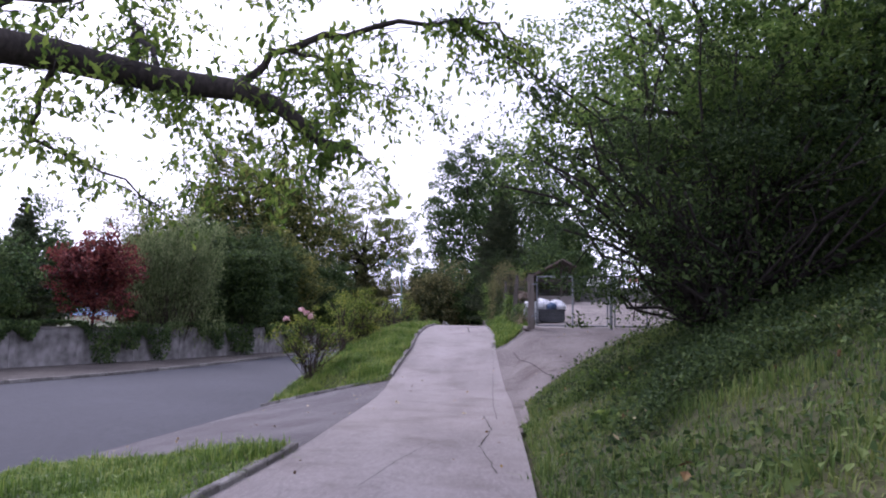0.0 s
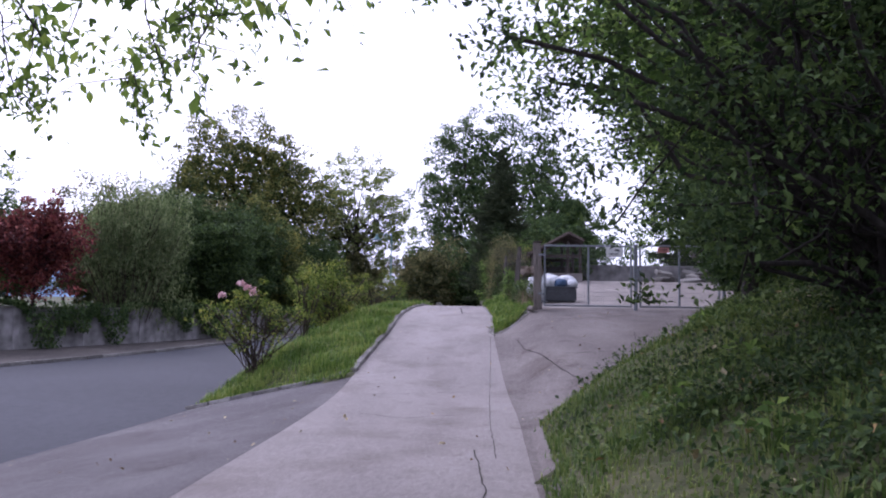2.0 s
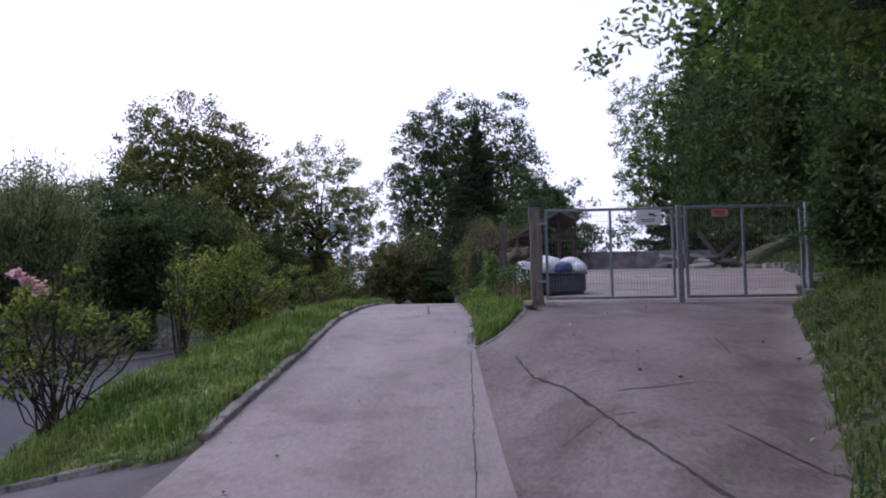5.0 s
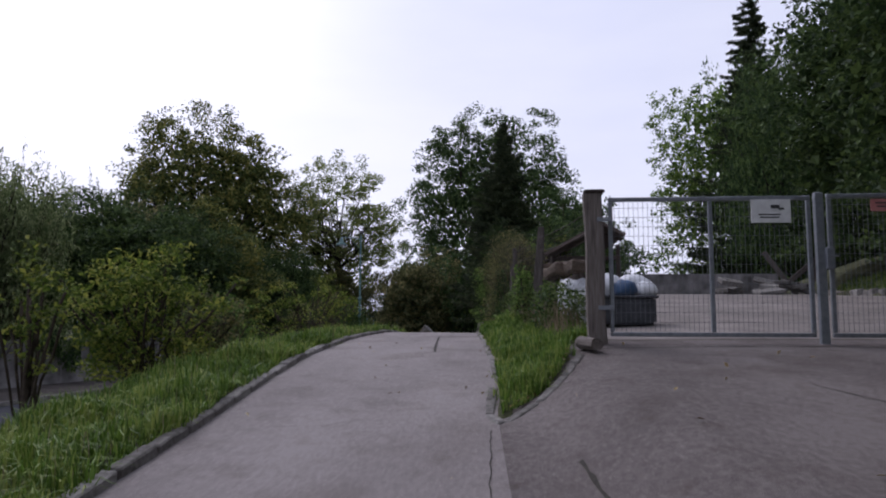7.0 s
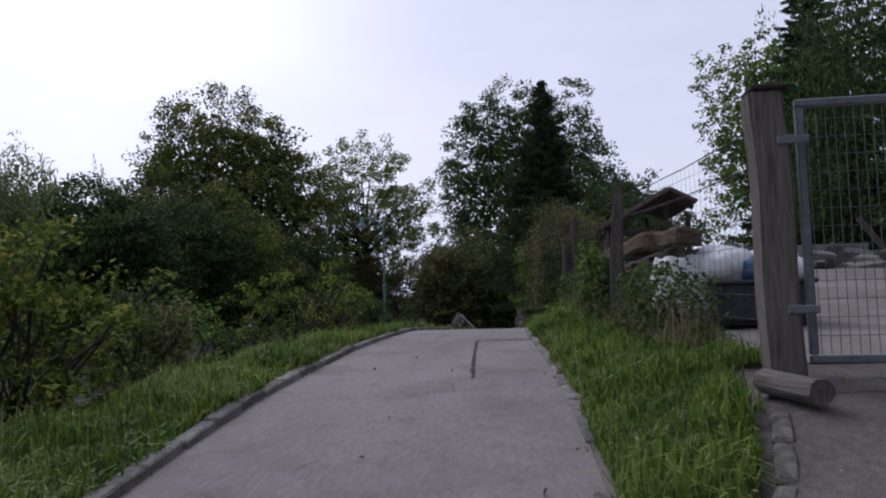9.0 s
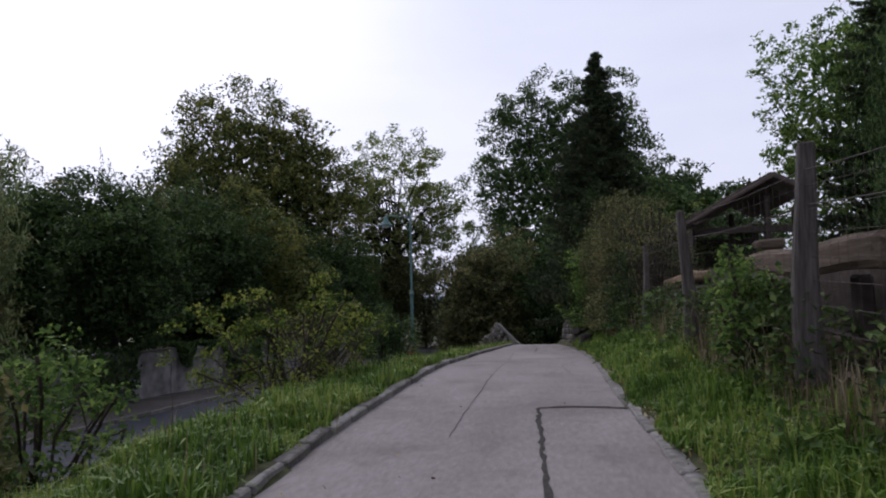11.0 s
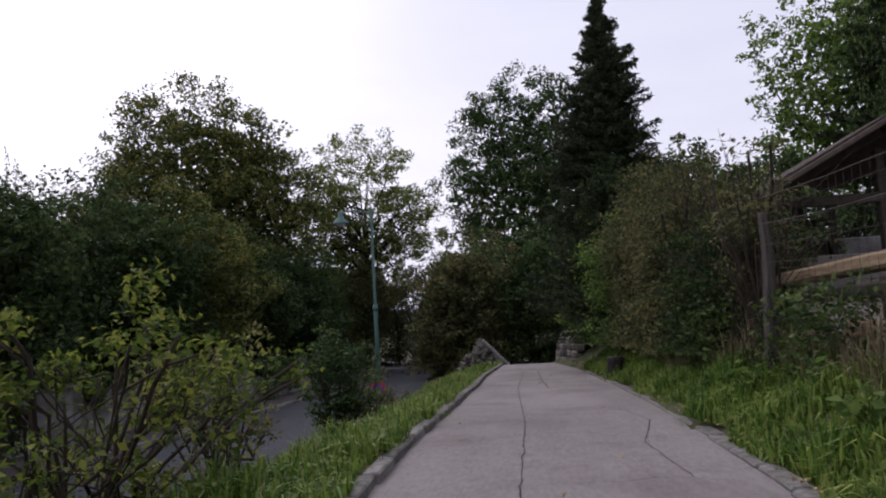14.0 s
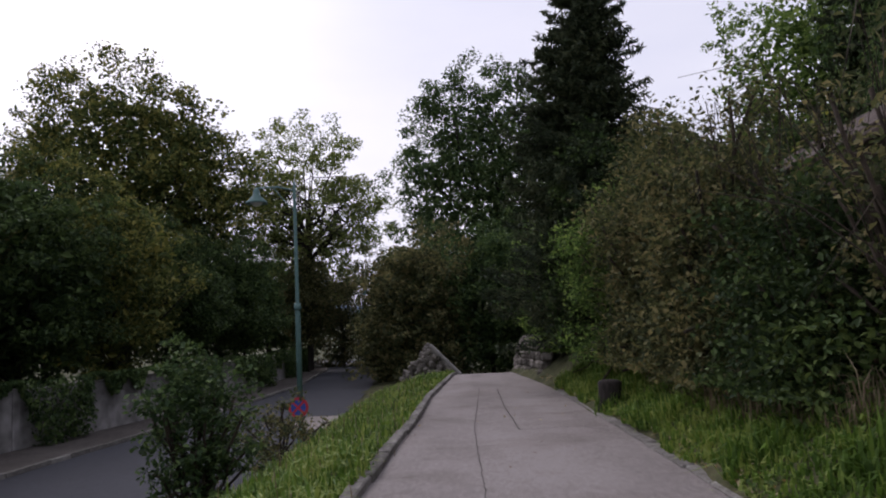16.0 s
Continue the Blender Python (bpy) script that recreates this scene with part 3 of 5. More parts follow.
def make_conifer(x, y, top, radius, seed, label, mat=M_NEEDLE, leaf=0.36, tiers=46, base=None, sparse=0.0):
    """A spruce: tiers of boughs that droop and turn up at the tip, uneven in length."""
    rng = np.random.default_rng(seed)
    z0 = float(height(x, y)) if base is None else base
    e = empty("spruce_tree", x, y, z0, label, "tree")
    inv = np.array([x, y, z0])
    wood = [tube_arrays([(x, y, z0 - 0.2), (x, y, (z0 + top) / 2), (x, y, top)], [0.28, 0.16, 0.02], 8)]
    pts = []
    lobe = rng.uniform(0, 6.28, 3)
    for k in range(tiers):
        t = (k + 0.5) / tiers
        z = z0 + 0.8 + (top - z0 - 0.8) * t
        r = radius * (1 - t) ** 0.85 * rng.uniform(0.78, 1.12) + 0.12
        for a in rng.uniform(0, 6.28, 10 if t < 0.9 else 6):
            side = 1 + 0.1 * np.sin(2 * a + lobe[0] + 5 * t) + 0.08 * np.sin(3 * a + lobe[1] - 9 * t)
            rr = r * rng.uniform(0.6, 1.1) * side
            end = np.array([x + np.cos(a) * rr, y + np.sin(a) * rr, z + rng.uniform(-0.3, 0.16) * rr + 0.1])
            w = bent((x, y, z), end, -0.07 * rr, 5)
            wood.append(tube_arrays(w, np.linspace(0.035, 0.008, 5), 3))
            n = int((30 + 70 * rr) * (1 - sparse))
            u = rng.uniform(0.15, 1.05, n)[:, None]
            body = np.array([x, y, z]) * (1 - u) + end * u
            body[:, 2] -= 0.28 * rr * (u * (1 - u))[:, 0]
            pts.append(body + rng.normal(0, 1, (n, 3)) * [0.12, 0.12, 0.1] * (0.5 + rr * 0.3) * (1.25 - 0.75 * u))
    v, f = join_arrays(wood)
    big_mesh("trunk", v - inv, f, M_BARK, True).parent = e
    v, f = leaf_arrays(np.concatenate(pts), leaf, rng, 0.35, 0.24)
    big_mesh("crown", v - inv, f, mat).parent = e
    return e


make_conifer(1.85, 52.2, 12.35, 2.9, 21, "tall dark spruce with a pointed top", leaf=0.22, tiers=66)
make_conifer(26.0, 82, 35, 7.5, 22, "very tall dark spruce behind the yard", leaf=0.45)
make_conifer(33, 74, 37, 9, 23, "very tall dark spruce behind the yard", leaf=0.45)
make_conifer(29, 55, 29, 7.5, 24, "very tall dark spruce on the bank", leaf=0.4)
make_conifer(-28.5, 38, 8.8, 2.6, 25, "dark conifer in the garden over the wall", leaf=0.3, tiers=26)

# the garden behind the wall
make_tree("creeper_bush", -21.8, 35.0, 6.4, (2.2, 2.0, 2.6), M_REDLEAF, "red autumn creeper hanging over the garden wall", "shrub", seed=31, n_clumps=150, per=50, leaf=0.22, clump=0.5, trunk=0.12)
make_tree("willow_bush", -20.6, 42.6, 8.2, (3.1, 2.9, 4.1), M_WILLOW, "pale green willow bush with upright shoots", "shrub", seed=32, n_clumps=260, per=50, leaf=0.3, clump=0.55, trunk=0.2, droop=-0.9, narrow=0.18, squash=1.9)
make_tree("ivy_tree", -18.9, 50.6, 7.2, (2.5, 2.3, 3.2), M_SHADE, "dark ivy-clad tree before the garden wall", seed=33, n_clumps=220, per=50, leaf=0.26, clump=0.6, trunk=0.3)
for k, (x, y, top, r, mat) in enumerate(((-25.5, 48, 8.5, 3.2, M_BUSH), (-23, 57, 9.5, 4.3, M_SHADE), (-21.9, 63.5, 10.0, 4.4, M_SHADE), (-21.4, 70, 10.5, 4.4, M_MAPLE), (-21.2, 77, 7.8, 3.2, M_SHADE),
                                         (-21.5, 85, 8.0, 3.4, M_SHADE), (-25, 65, 9.5, 3.6, M_BUSH), (-31, 60, 10, 4.2, M_BUSH), (-33, 46, 9.0, 4.0, M_OAK), (-23, 94, 9, 4, M_OAK), (-26, 30, 6.0, 2.6, M_OAK), (-20, 104, 9, 3.6, M_BUSH), (-33, 75, 11, 5, M_OAK), (-28, 56, 10, 4, M_OAK))):
    make_tree("garden_shrub", x, y, top + 0.4, (r, r, (top + 2.4) / 2), mat, "dense dark garden shrub behind the wall", "shrub", seed=40 + k, n_clumps=300, per=60, leaf=0.24, clump=0.65, trunk=0.16, group="shrubs behind the garden wall", limbs=12, inner=0.55, low=1.6)


def shoot_bush(name, x, y, low, top, spread, count, mat, label, seed, leaf=0.2):
    """A bush of long upright shoots, each feathered with small leaves."""
    rng = np.random.default_rng(seed)
    z0 = float(height(x, y))
    e = empty(name, x, y, z0, label, "shrub")
    wood, pts = [], []
    for _ in range(count):
        a, r = rng.uniform(0, 6.28), spread * rng.uniform(0.05, 1) ** 0.6
        h = (top - z0) * rng.uniform(0.62, 1.0) * (1 - 0.25 * (r / spread) ** 2)
        p = np.array([(r * 0.2 * np.cos(a), r * 0.2 * np.sin(a), -0.1), (r * 0.55 * np.cos(a), r * 0.55 * np.sin(a), h * 0.45), (r * 0.9 * np.cos(a), r * 0.9 * np.sin(a), h * 0.78), (r * 1.08 * np.cos(a), r * 1.08 * np.sin(a), h)])
        wood.append(tube_arrays(p, [0.03, 0.022, 0.014, 0.005], 4))
        n = 70
        u = np.linspace(max(0.0, (low - z0) / h), 1.0, n)
        q = np.stack([np.interp(u, [0, 0.45, 0.78, 1], p[:, c]) for c in range(3)], 1)
        pts.append(q + rng.normal(0, 1, (n, 3)) * np.array([0.13, 0.13, 0.1]) * (1.5 - u)[:, None])
    v, f = join_arrays(wood)
    stem = big_mesh("stem", v, f, M_TWIG, True)
    stem.parent = e
    stem["kind"] = "stuff"
    v, f = leaf_arrays(np.concatenate(pts), leaf, rng, -0.7, 0.3)
    big_mesh("crown", v, f, mat).parent = e


shoot_bush("lilac_bush", -29.2, 64.0, 7.0, 13.6, 2.3, 26, M_OAK, "garden shrub with tall upright shoots", 60, 0.26)
shoot_bush("willow_shoots", -20.8, 42.4, 3.0, 9.9, 3.4, 150, M_WILLOW, "fountain of pale upright willow shoots", 61, 0.22)
shoot_bush("hedge_shoots", 2.6, 43.2, 3.0, 5.9, 1.0, 9, M_BUSH, "tall leafy shoots rising above the hedge", 62, 0.09)
# hedges and trees closing the end of the path
for k, (x, y, top, rx, ry, mat) in enumerate(((-6.5, 82, 8.0, 4.2, 3.5, M_BUSH), (-1.2, 84, 8.6, 4.5, 3.5, M_OAK), (4.2, 79, 9.0, 4.2, 4, M_OAK), (-11.0, 101, 7.6, 3.2, 3.5, M_BUSH), (-6.5, 95, 9.5, 4, 4, M_OAK), (-9.0, 86, 4.5, 2.0, 2.4, M_BUSH), (-12.2, 111, 8.5, 3.6, 3, M_OAK), (-19.5, 118, 9, 4.5, 3, M_BUSH), (2, 92, 11, 6, 4, M_OAK))):
    make_tree("end_bush", x, y, top, (rx, ry, (top - float(height(x, y))) * 0.55), mat, "dark bush where the path dips away", "shrub", seed=70 + k, n_clumps=260, per=46, leaf=0.32, clump=0.7, trunk=0.2, inner=0.55, group="bushes at the end of the path")
for k, (x, y, top, rx, ry, mat, leaf) in enumerate(((1.6, 56.5, 5.6, 1.8, 2.6, M_BRIGHT, 0.13), (2.3, 51.0, 5.9, 1.9, 2.4, M_SHADE, 0.12), (2.2, 48.0, 5.2, 1.4, 1.9, M_BRIGHT, 0.1), (2.3, 46.3, 5.3, 1.4, 2.0, M_BUSH, 0.1), (2.2, 43.6, 4.6, 1.2, 1.6, M_BUSH, 0.09), (2.4, 41.2, 3.6, 0.75, 1.2, M_SHADE, 0.085), (6.0, 54, 7.5, 2.8, 3, M_OAK, 0.2), (6.0, 61.5, 8.5, 3.0, 3, M_OAK, 0.22))):
    make_tree("hedge_bush", x, y, top, (rx, ry, (top - 0.6) * 0.55), mat, "overgrown hedge bush beside the path", "shrub", seed=80 + k, n_clumps=330, per=78, leaf=leaf, clump=0.42, trunk=0.06, limbs=60, inner=0.45, group="hedge bushes beside the path", bark=M_TWIG)
make_tree("bramble_bush", 2.9, 41.2, 4.7, (0.8, 1.1, 1.6), M_BUSH, "tall straggling bramble growing over the fence", "shrub", seed=89, n_clumps=75, per=36, leaf=0.085, clump=0.26, trunk=0.03, limbs=44, core=0, inner=0.2, bark=M_TWIG)
make_tree("bramble_bush", 2.4, 39.4, 4.5, (0.75, 0.9, 1.35), M_BUSH, "straggling bramble arching over the fence post", "shrub", seed=119, n_clumps=70, per=34, leaf=0.08, clump=0.24, trunk=0.025, limbs=40, core=0, inner=0.2, bark=M_TWIG)
make_tree("vine_bush", 4.1, 45.4, 5.0, (0.9, 0.9, 1.0), M_YELLOW, "yellow-green climber beside the hut", "shrub", seed=117, n_clumps=60, per=36, leaf=0.09, clump=0.26, trunk=0.05, limbs=30, core=0, inner=0.2)
make_tree("climber", 2.28, 30.9, 2.75, (0.34, 0.5, 0.6), M_BRIGHT, "green climber at the foot of the fence post", "shrub", seed=118, n_clumps=60, per=30, leaf=0.085, clump=0.18, trunk=0.02, limbs=20, core=0, bark=M_TWIG)
make_tree("poplar_tree", -19, 160, 13.5, (1.3, 1.3, 9), M_WALNUT, "slim light green poplar in the distance", seed=91, n_clumps=90, per=40, leaf=0.5, clump=0.5, trunk=0.2)
make_tree("far_tree", -33, 130, 12, (9, 6, 8), M_OAK, "far dark tree beside the street", seed=92, n_clumps=220, per=40, leaf=0.6, clump=1.2, trunk=0.4)
make_tree("far_tree", -45, 100, 14, (9, 6, 9), M_OAK, "far dark tree behind the gardens", seed=93, n_clumps=240, per=40, leaf=0.6, clump=1.2, trunk=0.4)
make_tree("far_tree", 13, 120, 14, (9, 6, 9), M_OAK, "far dark tree behind the yard", seed=94, n_clumps=240, per=40, leaf=0.6, clump=1.2, trunk=0.4)
make_tree("far_tree", -14, 135, 7, (5, 5, 6.5), M_BUSH, "far tree beside the street", seed=95, n_clumps=160, per=40, leaf=0.5, clump=1.0, trunk=0.3)
# shrubs on the verge between path and street
make_tree("rose_bush", -4.1, 18.4, 1.7, (1.4, 1.2, 0.9), M_YELLOW, "leggy rose bush with pink blooms on the verge", "shrub", seed=101, n_clumps=76, per=30, leaf=0.085, clump=0.2, trunk=0.03, limbs=30, inner=0.3, core=0, bark=M_TWIG)
make_tree("verge_shrub", -4.0, 25.2, 2.75, (1.15, 1.1, 1.25), M_YELLOW, "yellow-green leafy shrub on the verge", "shrub", seed=102, n_clumps=130, per=44, leaf=0.1, clump=0.24, trunk=0.035, limbs=36, inner=0.35, core=0, bark=M_TWIG)
make_tree("sapling", -4.0, 22.2, 2.2, (0.5, 0.5, 0.6), M_YELLOW, "thin sapling on the verge", "shrub", seed=103, n_clumps=24, per=24, leaf=0.09, clump=0.16, trunk=0.04, limbs=12, core=0, bark=M_TWIG)
make_tree("arching_shrub", -4.3, 34.8, 2.8, (1.75, 1.5, 1.15), M_YELLOW, "arching yellow-green shrub with bare lower stems", "shrub", seed=104, n_clumps=110, per=40, leaf=0.085, clump=0.22, trunk=0.03, limbs=30, inner=0.35, core=0, bark=M_TWIG)
make_tree("arching_shrub", -4.6, 38.0, 2.1, (0.9, 0.9, 1.2), M_BUSH, "small twiggy verge shrub", "shrub", seed=105, n_clumps=70, per=36, leaf=0.08, clump=0.2, trunk=0.025, limbs=30, core=0, bark=M_TWIG)
make_tree("sapling", -4.5, 42.6, 2.3, (0.62, 0.62, 1.3), M_OAK, "young bushy sapling on the steep verge", "shrub", seed=106, n_clumps=110, per=46, leaf=0.09, clump=0.2, trunk=0.03, limbs=36, core=0, bark=M_TWIG)
make_tree("arching_shrub", -5.0, 30.0, 2.2, (1.0, 1.0, 1.1), M_BRIGHT, "shrub with hanging green shoots on the verge", "shrub", seed=107, n_clumps=80, per=40, leaf=0.1, clump=0.22, trunk=0.03, limbs=30, core=0, bark=M_TWIG)
make_tree("verge_shrub", -4.4, 28.0, 2.0, (0.8, 0.8, 0.9), M_BUSH, "low leafy shrub on the verge", "shrub", seed=108, n_clumps=70, per=40, leaf=0.1, clump=0.22, trunk=0.03, limbs=24, core=0, bark=M_TWIG)
make_tree("verge_shrub", -5.2, 48.0, 0.9, (0.8, 0.8, 0.9), M_BUSH, "low leafy shrub on the steep verge", "shrub", seed=109, n_clumps=60, per=40, leaf=0.09, clump=0.2, trunk=0.03, limbs=24, core=0, bark=M_TWIG)


def cherry_tree():
    """The tree whose limb reaches over the path; its trunk stands on the first verge."""
    rng = np.random.default_rng(120)
    x, y = -5.0, 1.2
    z0 = float(height(x, y))
    e = empty("cherry_tree", x, y, z0, "old cherry tree with a dark limb over the path", "tree")
    inv = np.array([x, y, z0])
    limb = [(-5.0, 1.4, 3.6), (-4.4, 3.2, 4.5), (-3.7, 4.6, 4.75), (-2.6, 5.0, 4.56), (-1.5, 5.0, 4.4), (-0.9, 5.0, 4.16), (-0.35, 5.0, 3.68), (0.1, 5.0, 3.6)]
    wood = [tube_arrays([(x, y, z0 - 0.3), (x, y, z0 + 1.5), (x, y + 0.1, 3.6), (x - 0.3, y - 0.6, 5.6), (x - 0.6, y - 1.2, 7.5)], [0.34, 0.28, 0.25, 0.16, 0.05], 9),
            tube_arrays(limb, [0.26, 0.23, 0.21, 0.175, 0.145, 0.11, 0.07, 0.05], 8)]
    arms = [((-1.5, 5.0, 4.4), (-0.9, 5.2, 5.0), 0.07), ((-0.9, 5.2, 5.0), (1.2, 6.4, 5.9), 0.055), ((1.2, 6.4, 5.9), (2.4, 8.4, 6.2), 0.03), ((-2.6, 5.0, 4.56), (-3.6, 6.0, 5.9), 0.05),
            ((-3.7, 4.6, 4.75), (-5.4, 6.5, 4.2), 0.06), ((-5.4, 6.5, 4.2), (-4.2, 8.5, 3.4), 0.03), ((-0.9, 5.2, 5.0), (-0.8, 8.5, 5.7), 0.04), ((-4.4, 3.2, 4.5), (-3.5, 6.5, 6.6), 0.07), ((-3.5, 6.5, 6.6), (-0.2, 8.0, 7.3), 0.04),
            ((-0.8, 8.5, 5.7), (-2.2, 10.2, 5.3), 0.025), ((-3.6, 6.0, 5.9), (-4.6, 9.4, 5.6), 0.03),
            ((-0.8, 8.5, 5.7), (-1.7, 9.2, 4.0), 0.018), ((-2.2, 10.2, 5.3), (-2.7, 9.6, 3.9), 0.018), ((-3.6, 6.0, 5.9), (-3.4, 9.0, 4.3), 0.022), ((-4.6, 9.4, 5.6), (-4.4, 10.0, 3.9), 0.018),
            ((1.2, 6.4, 5.9), (2.9, 7.6, 5.0), 0.025), ((-0.8, 8.5, 5.7), (0.6, 10.2, 5.6), 0.02)]
    for a, b, r in arms:
        wood.append(tube_arrays(bent(a, b, 0.12, 7, 0.05, rng), np.linspace(r, r * 0.5, 7), 6))
    leaves = []
    paths = [(np.array(a), np.array(b)) for a, b, _ in arms] + [(np.array(limb[k]), np.array(limb[k + 1])) for k in range(2, 7)]
    for a, b in paths:
        for _ in range(int(7 + 4.5 * np.linalg.norm(b - a))):
            s = a + (b - a) * rng.uniform(0.1, 1.05)
            end = s + rng.normal(0, 1, 3) * [0.55, 0.55, 0.3] + [0, 0, -0.35]
            w = bent(s, end, 0.1, 5, 0.03, rng)
            wood.append(tube_arrays(w, np.linspace(0.011, 0.004, 5), 3))
            n = 24
            u = rng.uniform(0.15, 1.1, n)[:, None]
            leaves.append(s * (1 - u) + end * u + rng.normal(0, 0.09, (n, 3)))
    v, f = join_arrays(wood)
    big_mesh("trunk", v - inv, f, M_BARK, True).parent = e
    v, f = leaf_arrays(np.concatenate(leaves), 0.14, rng, 0.7, 0.5)
    big_mesh("crown", v - inv, f, M_CHERRY).parent = e


cherry_tree()

# rose blooms, resting in the rose bush
rng = np.random.default_rng(5)
for x, y, z in ((-4.85, 18.0, 1.42), (-4.2, 17.8, 1.6), (-4.05, 17.9, 1.5), (-4.32, 17.8, 1.68)):
    pts = np.array([x, y, z]) + rng.normal(0, 0.04, (44, 3))
    v, f = leaf_arrays(pts, 0.09, rng, 0, 0.9)
    tagged(big_mesh("rose_bloom", v, f, M_ROSE), "pale pink rose bloom on the bush", "flower", "rose blooms")

# ---- street: wall, kerbs, lamp ----
wall = empty("garden_wall", -19, 45, -1.6, "long grey rendered garden wall with dark gaps", "wall")
wall["kind"] = "structure"
ys = np.arange(14, 124, 4.0)
for k, y in enumerate(ys):
    a, b = Vector((float(wall_x(y)), y, float(street_z(y)))), Vector((float(wall_x(y + 4)), y + 4, float(street_z(y + 4))))
    d = b - a
    mid = (a + b) / 2
    ang = math.degrees(math.atan2(d.y, d.x))
    m = wall.matrix_basis.inverted() @ pose(mid.x - 0.15, mid.y, mid.z + 0.95, 0, 0, ang)
    panel = part("wall_panel", box(d.length - 0.05, 0.24, 2.3, 0.02, 0.0), M_WALL, wall)
    panel.matrix_basis = m
    cap = part("coping", box(d.length - 0.02, 0.32, 0.09, 0.02), M_KERB, wall)
    cap.matrix_basis = wall.matrix_basis.inverted() @ pose(mid.x - 0.15, mid.y, mid.z + 2.15, 0, 0, ang)
    pier = part("pier", box(0.34, 0.34, 2.5, 0.02), M_WALL, wall)
    pier.matrix_basis = wall.matrix_basis.inverted() @ pose(a.x - 0.15, a.y, a.z + 1.0, 0, 0, ang)


def kerb_row(name, xf, zf, y0, y1, step, size, mat, label, parent_label="kerb"):
    """A row of separate kerb stones along x = xf(y)."""
    e = empty(name, float(xf(y0)), y0, float(zf(y0)), label, "kerb")
    e["kind"] = "structure"
    meshes = []
    for k in range(4):
        bm = box(step - 0.02, size[0], size[1], 0.015, 0.008)
        me = bpy.data.meshes.new("kerb_stone")
        bm.to_mesh(me)
        bm.free()
        me.materials.append(mat)
        meshes.append(me)
    rngk = random.Random(int(y0 * 10) + 3)
    y = y0
    inv = e.matrix_basis.inverted()
    while y < y1:
        x, x2 = float(xf(y)), float(xf(y + step))
        z, z2 = float(zf(y)), float(zf(y + step))
        ob = new("kerb_stone", meshes[rngk.randrange(4)])
        ob.parent = e
        d = Vector((x2 - x, step, z2 - z))
        rot = d.to_track_quat("X", "Z").to_matrix().to_4x4()
        ob.matrix_basis = inv @ Matrix.Translation(((x + x2) / 2 + rngk.uniform(-0.012, 0.012), y + step / 2, (z + z2) / 2 + rngk.uniform(-0.012, 0.008))) @ rot
        y += step * step / d.length if d.length > step * 1.02 else step
    return e


kerb_row("kerb", lambda y: path_l(y) - 0.11, lambda y: path_z(y) - 0.022, 16.4, 66, 0.62, (0.14, 0.2), M_KERB, "worn stone kerb along the verge")
kerb_row("kerb", lambda y: path_l(y) - 0.11, lambda y: path_z(y) - 0.04, -4, 4.9, 0.62, (0.12, 0.2), M_KERB, "low dark kerb along the first verge")
kerb_row("kerb", lambda y: street_l(y) - 0.075, lambda y: street_z(y) + 0.03, 10, 110, 1.0, (0.15, 0.24), M_KERB, "granite kerb of the far pavement")
kerb_row("kerb", lambda y: path_r(y) + 0.12, lambda y: path_z(y) - 0.035, 24, 50, 0.7, (0.16, 0.14), M_KERB, "sunken crumbling kerb beside the grass")


def kerb_line(name, pts, label, drop=0.02):
    e = empty(name, pts[0][0], pts[0][1], float(height(*pts[0])), label, "kerb")
    e["kind"] = "structure"
    inv = e.matrix_basis.inverted()
    for a, b in zip(pts, pts[1:]):
        n = max(1, round(math.dist(a, b) / 0.6))
        for k in range(n):
            p = [a[i] + (b[i] - a[i]) * (k + 0.5) / n for i in (0, 1)]
            q = [a[i] + (b[i] - a[i]) * (k + 0.9) / n for i in (0, 1)]
            zp_, zq = float(height(*p)), float(height(*q))
            stone = part("kerb_stone", box(math.dist(a, b) / n - 0.02, 0.12, 0.2, 0.02, 0.01), M_KERB, e)
            d = Vector((q[0] - p[0], q[1] - p[1], zq - zp_))
            stone.matrix_basis = inv @ Matrix.Translation((*p, zp_ - drop)) @ d.to_track_quat("X", "Z").to_matrix().to_4x4()


kerb_line("kerb", [(-5.35, 17.4), (-4.6, 16.95), (-3.4, 16.5), (-2.2, 16.25), (-1.55, 16.2), (-1.32, 16.5)], "worn stone kerb rounding the verge's end")
kerb_line("kerb", [(-0.68, 4.9), (-0.9, 5.25), (-2.2, 5.9), (-4.0, 6.6), (-5.3, 7.1)], "low kerb at the end of the first verge")
kerb_line("kerb", [(1.6, 23.0), (1.58, 21.6), (1.72, 21.25), (2.1, 21.7), (2.45, 22.4), (2.72, 23.3)], "broken pale kerb round the grass tongue", 0.075)


def lathe(profile, sides=16):
    bm = bmesh.new()
    rings = []
    for r, z in profile:
        rings.append([bm.verts.new((r * math.cos(2 * math.pi * k / sides), r * math.sin(2 * math.pi * k / sides), z)) for k in range(sides)])
    for a, b in zip(rings, rings[1:]):
        for k in range(sides):
            f = bm.faces.new((a[k], a[(k + 1) % sides], b[(k + 1) % sides], b[k]))
            f.smooth = True
    bm.faces.new(rings[0][::-1])
    bm.faces.new(rings[-1])
    return bm


def rod(points, radius, mat, name, parent, sides=6):
    v, f = tube_arrays(points, [radius] * len(points), sides)
    ob = big_mesh(name, v, f, mat, True)
    ob.parent = parent
    return ob


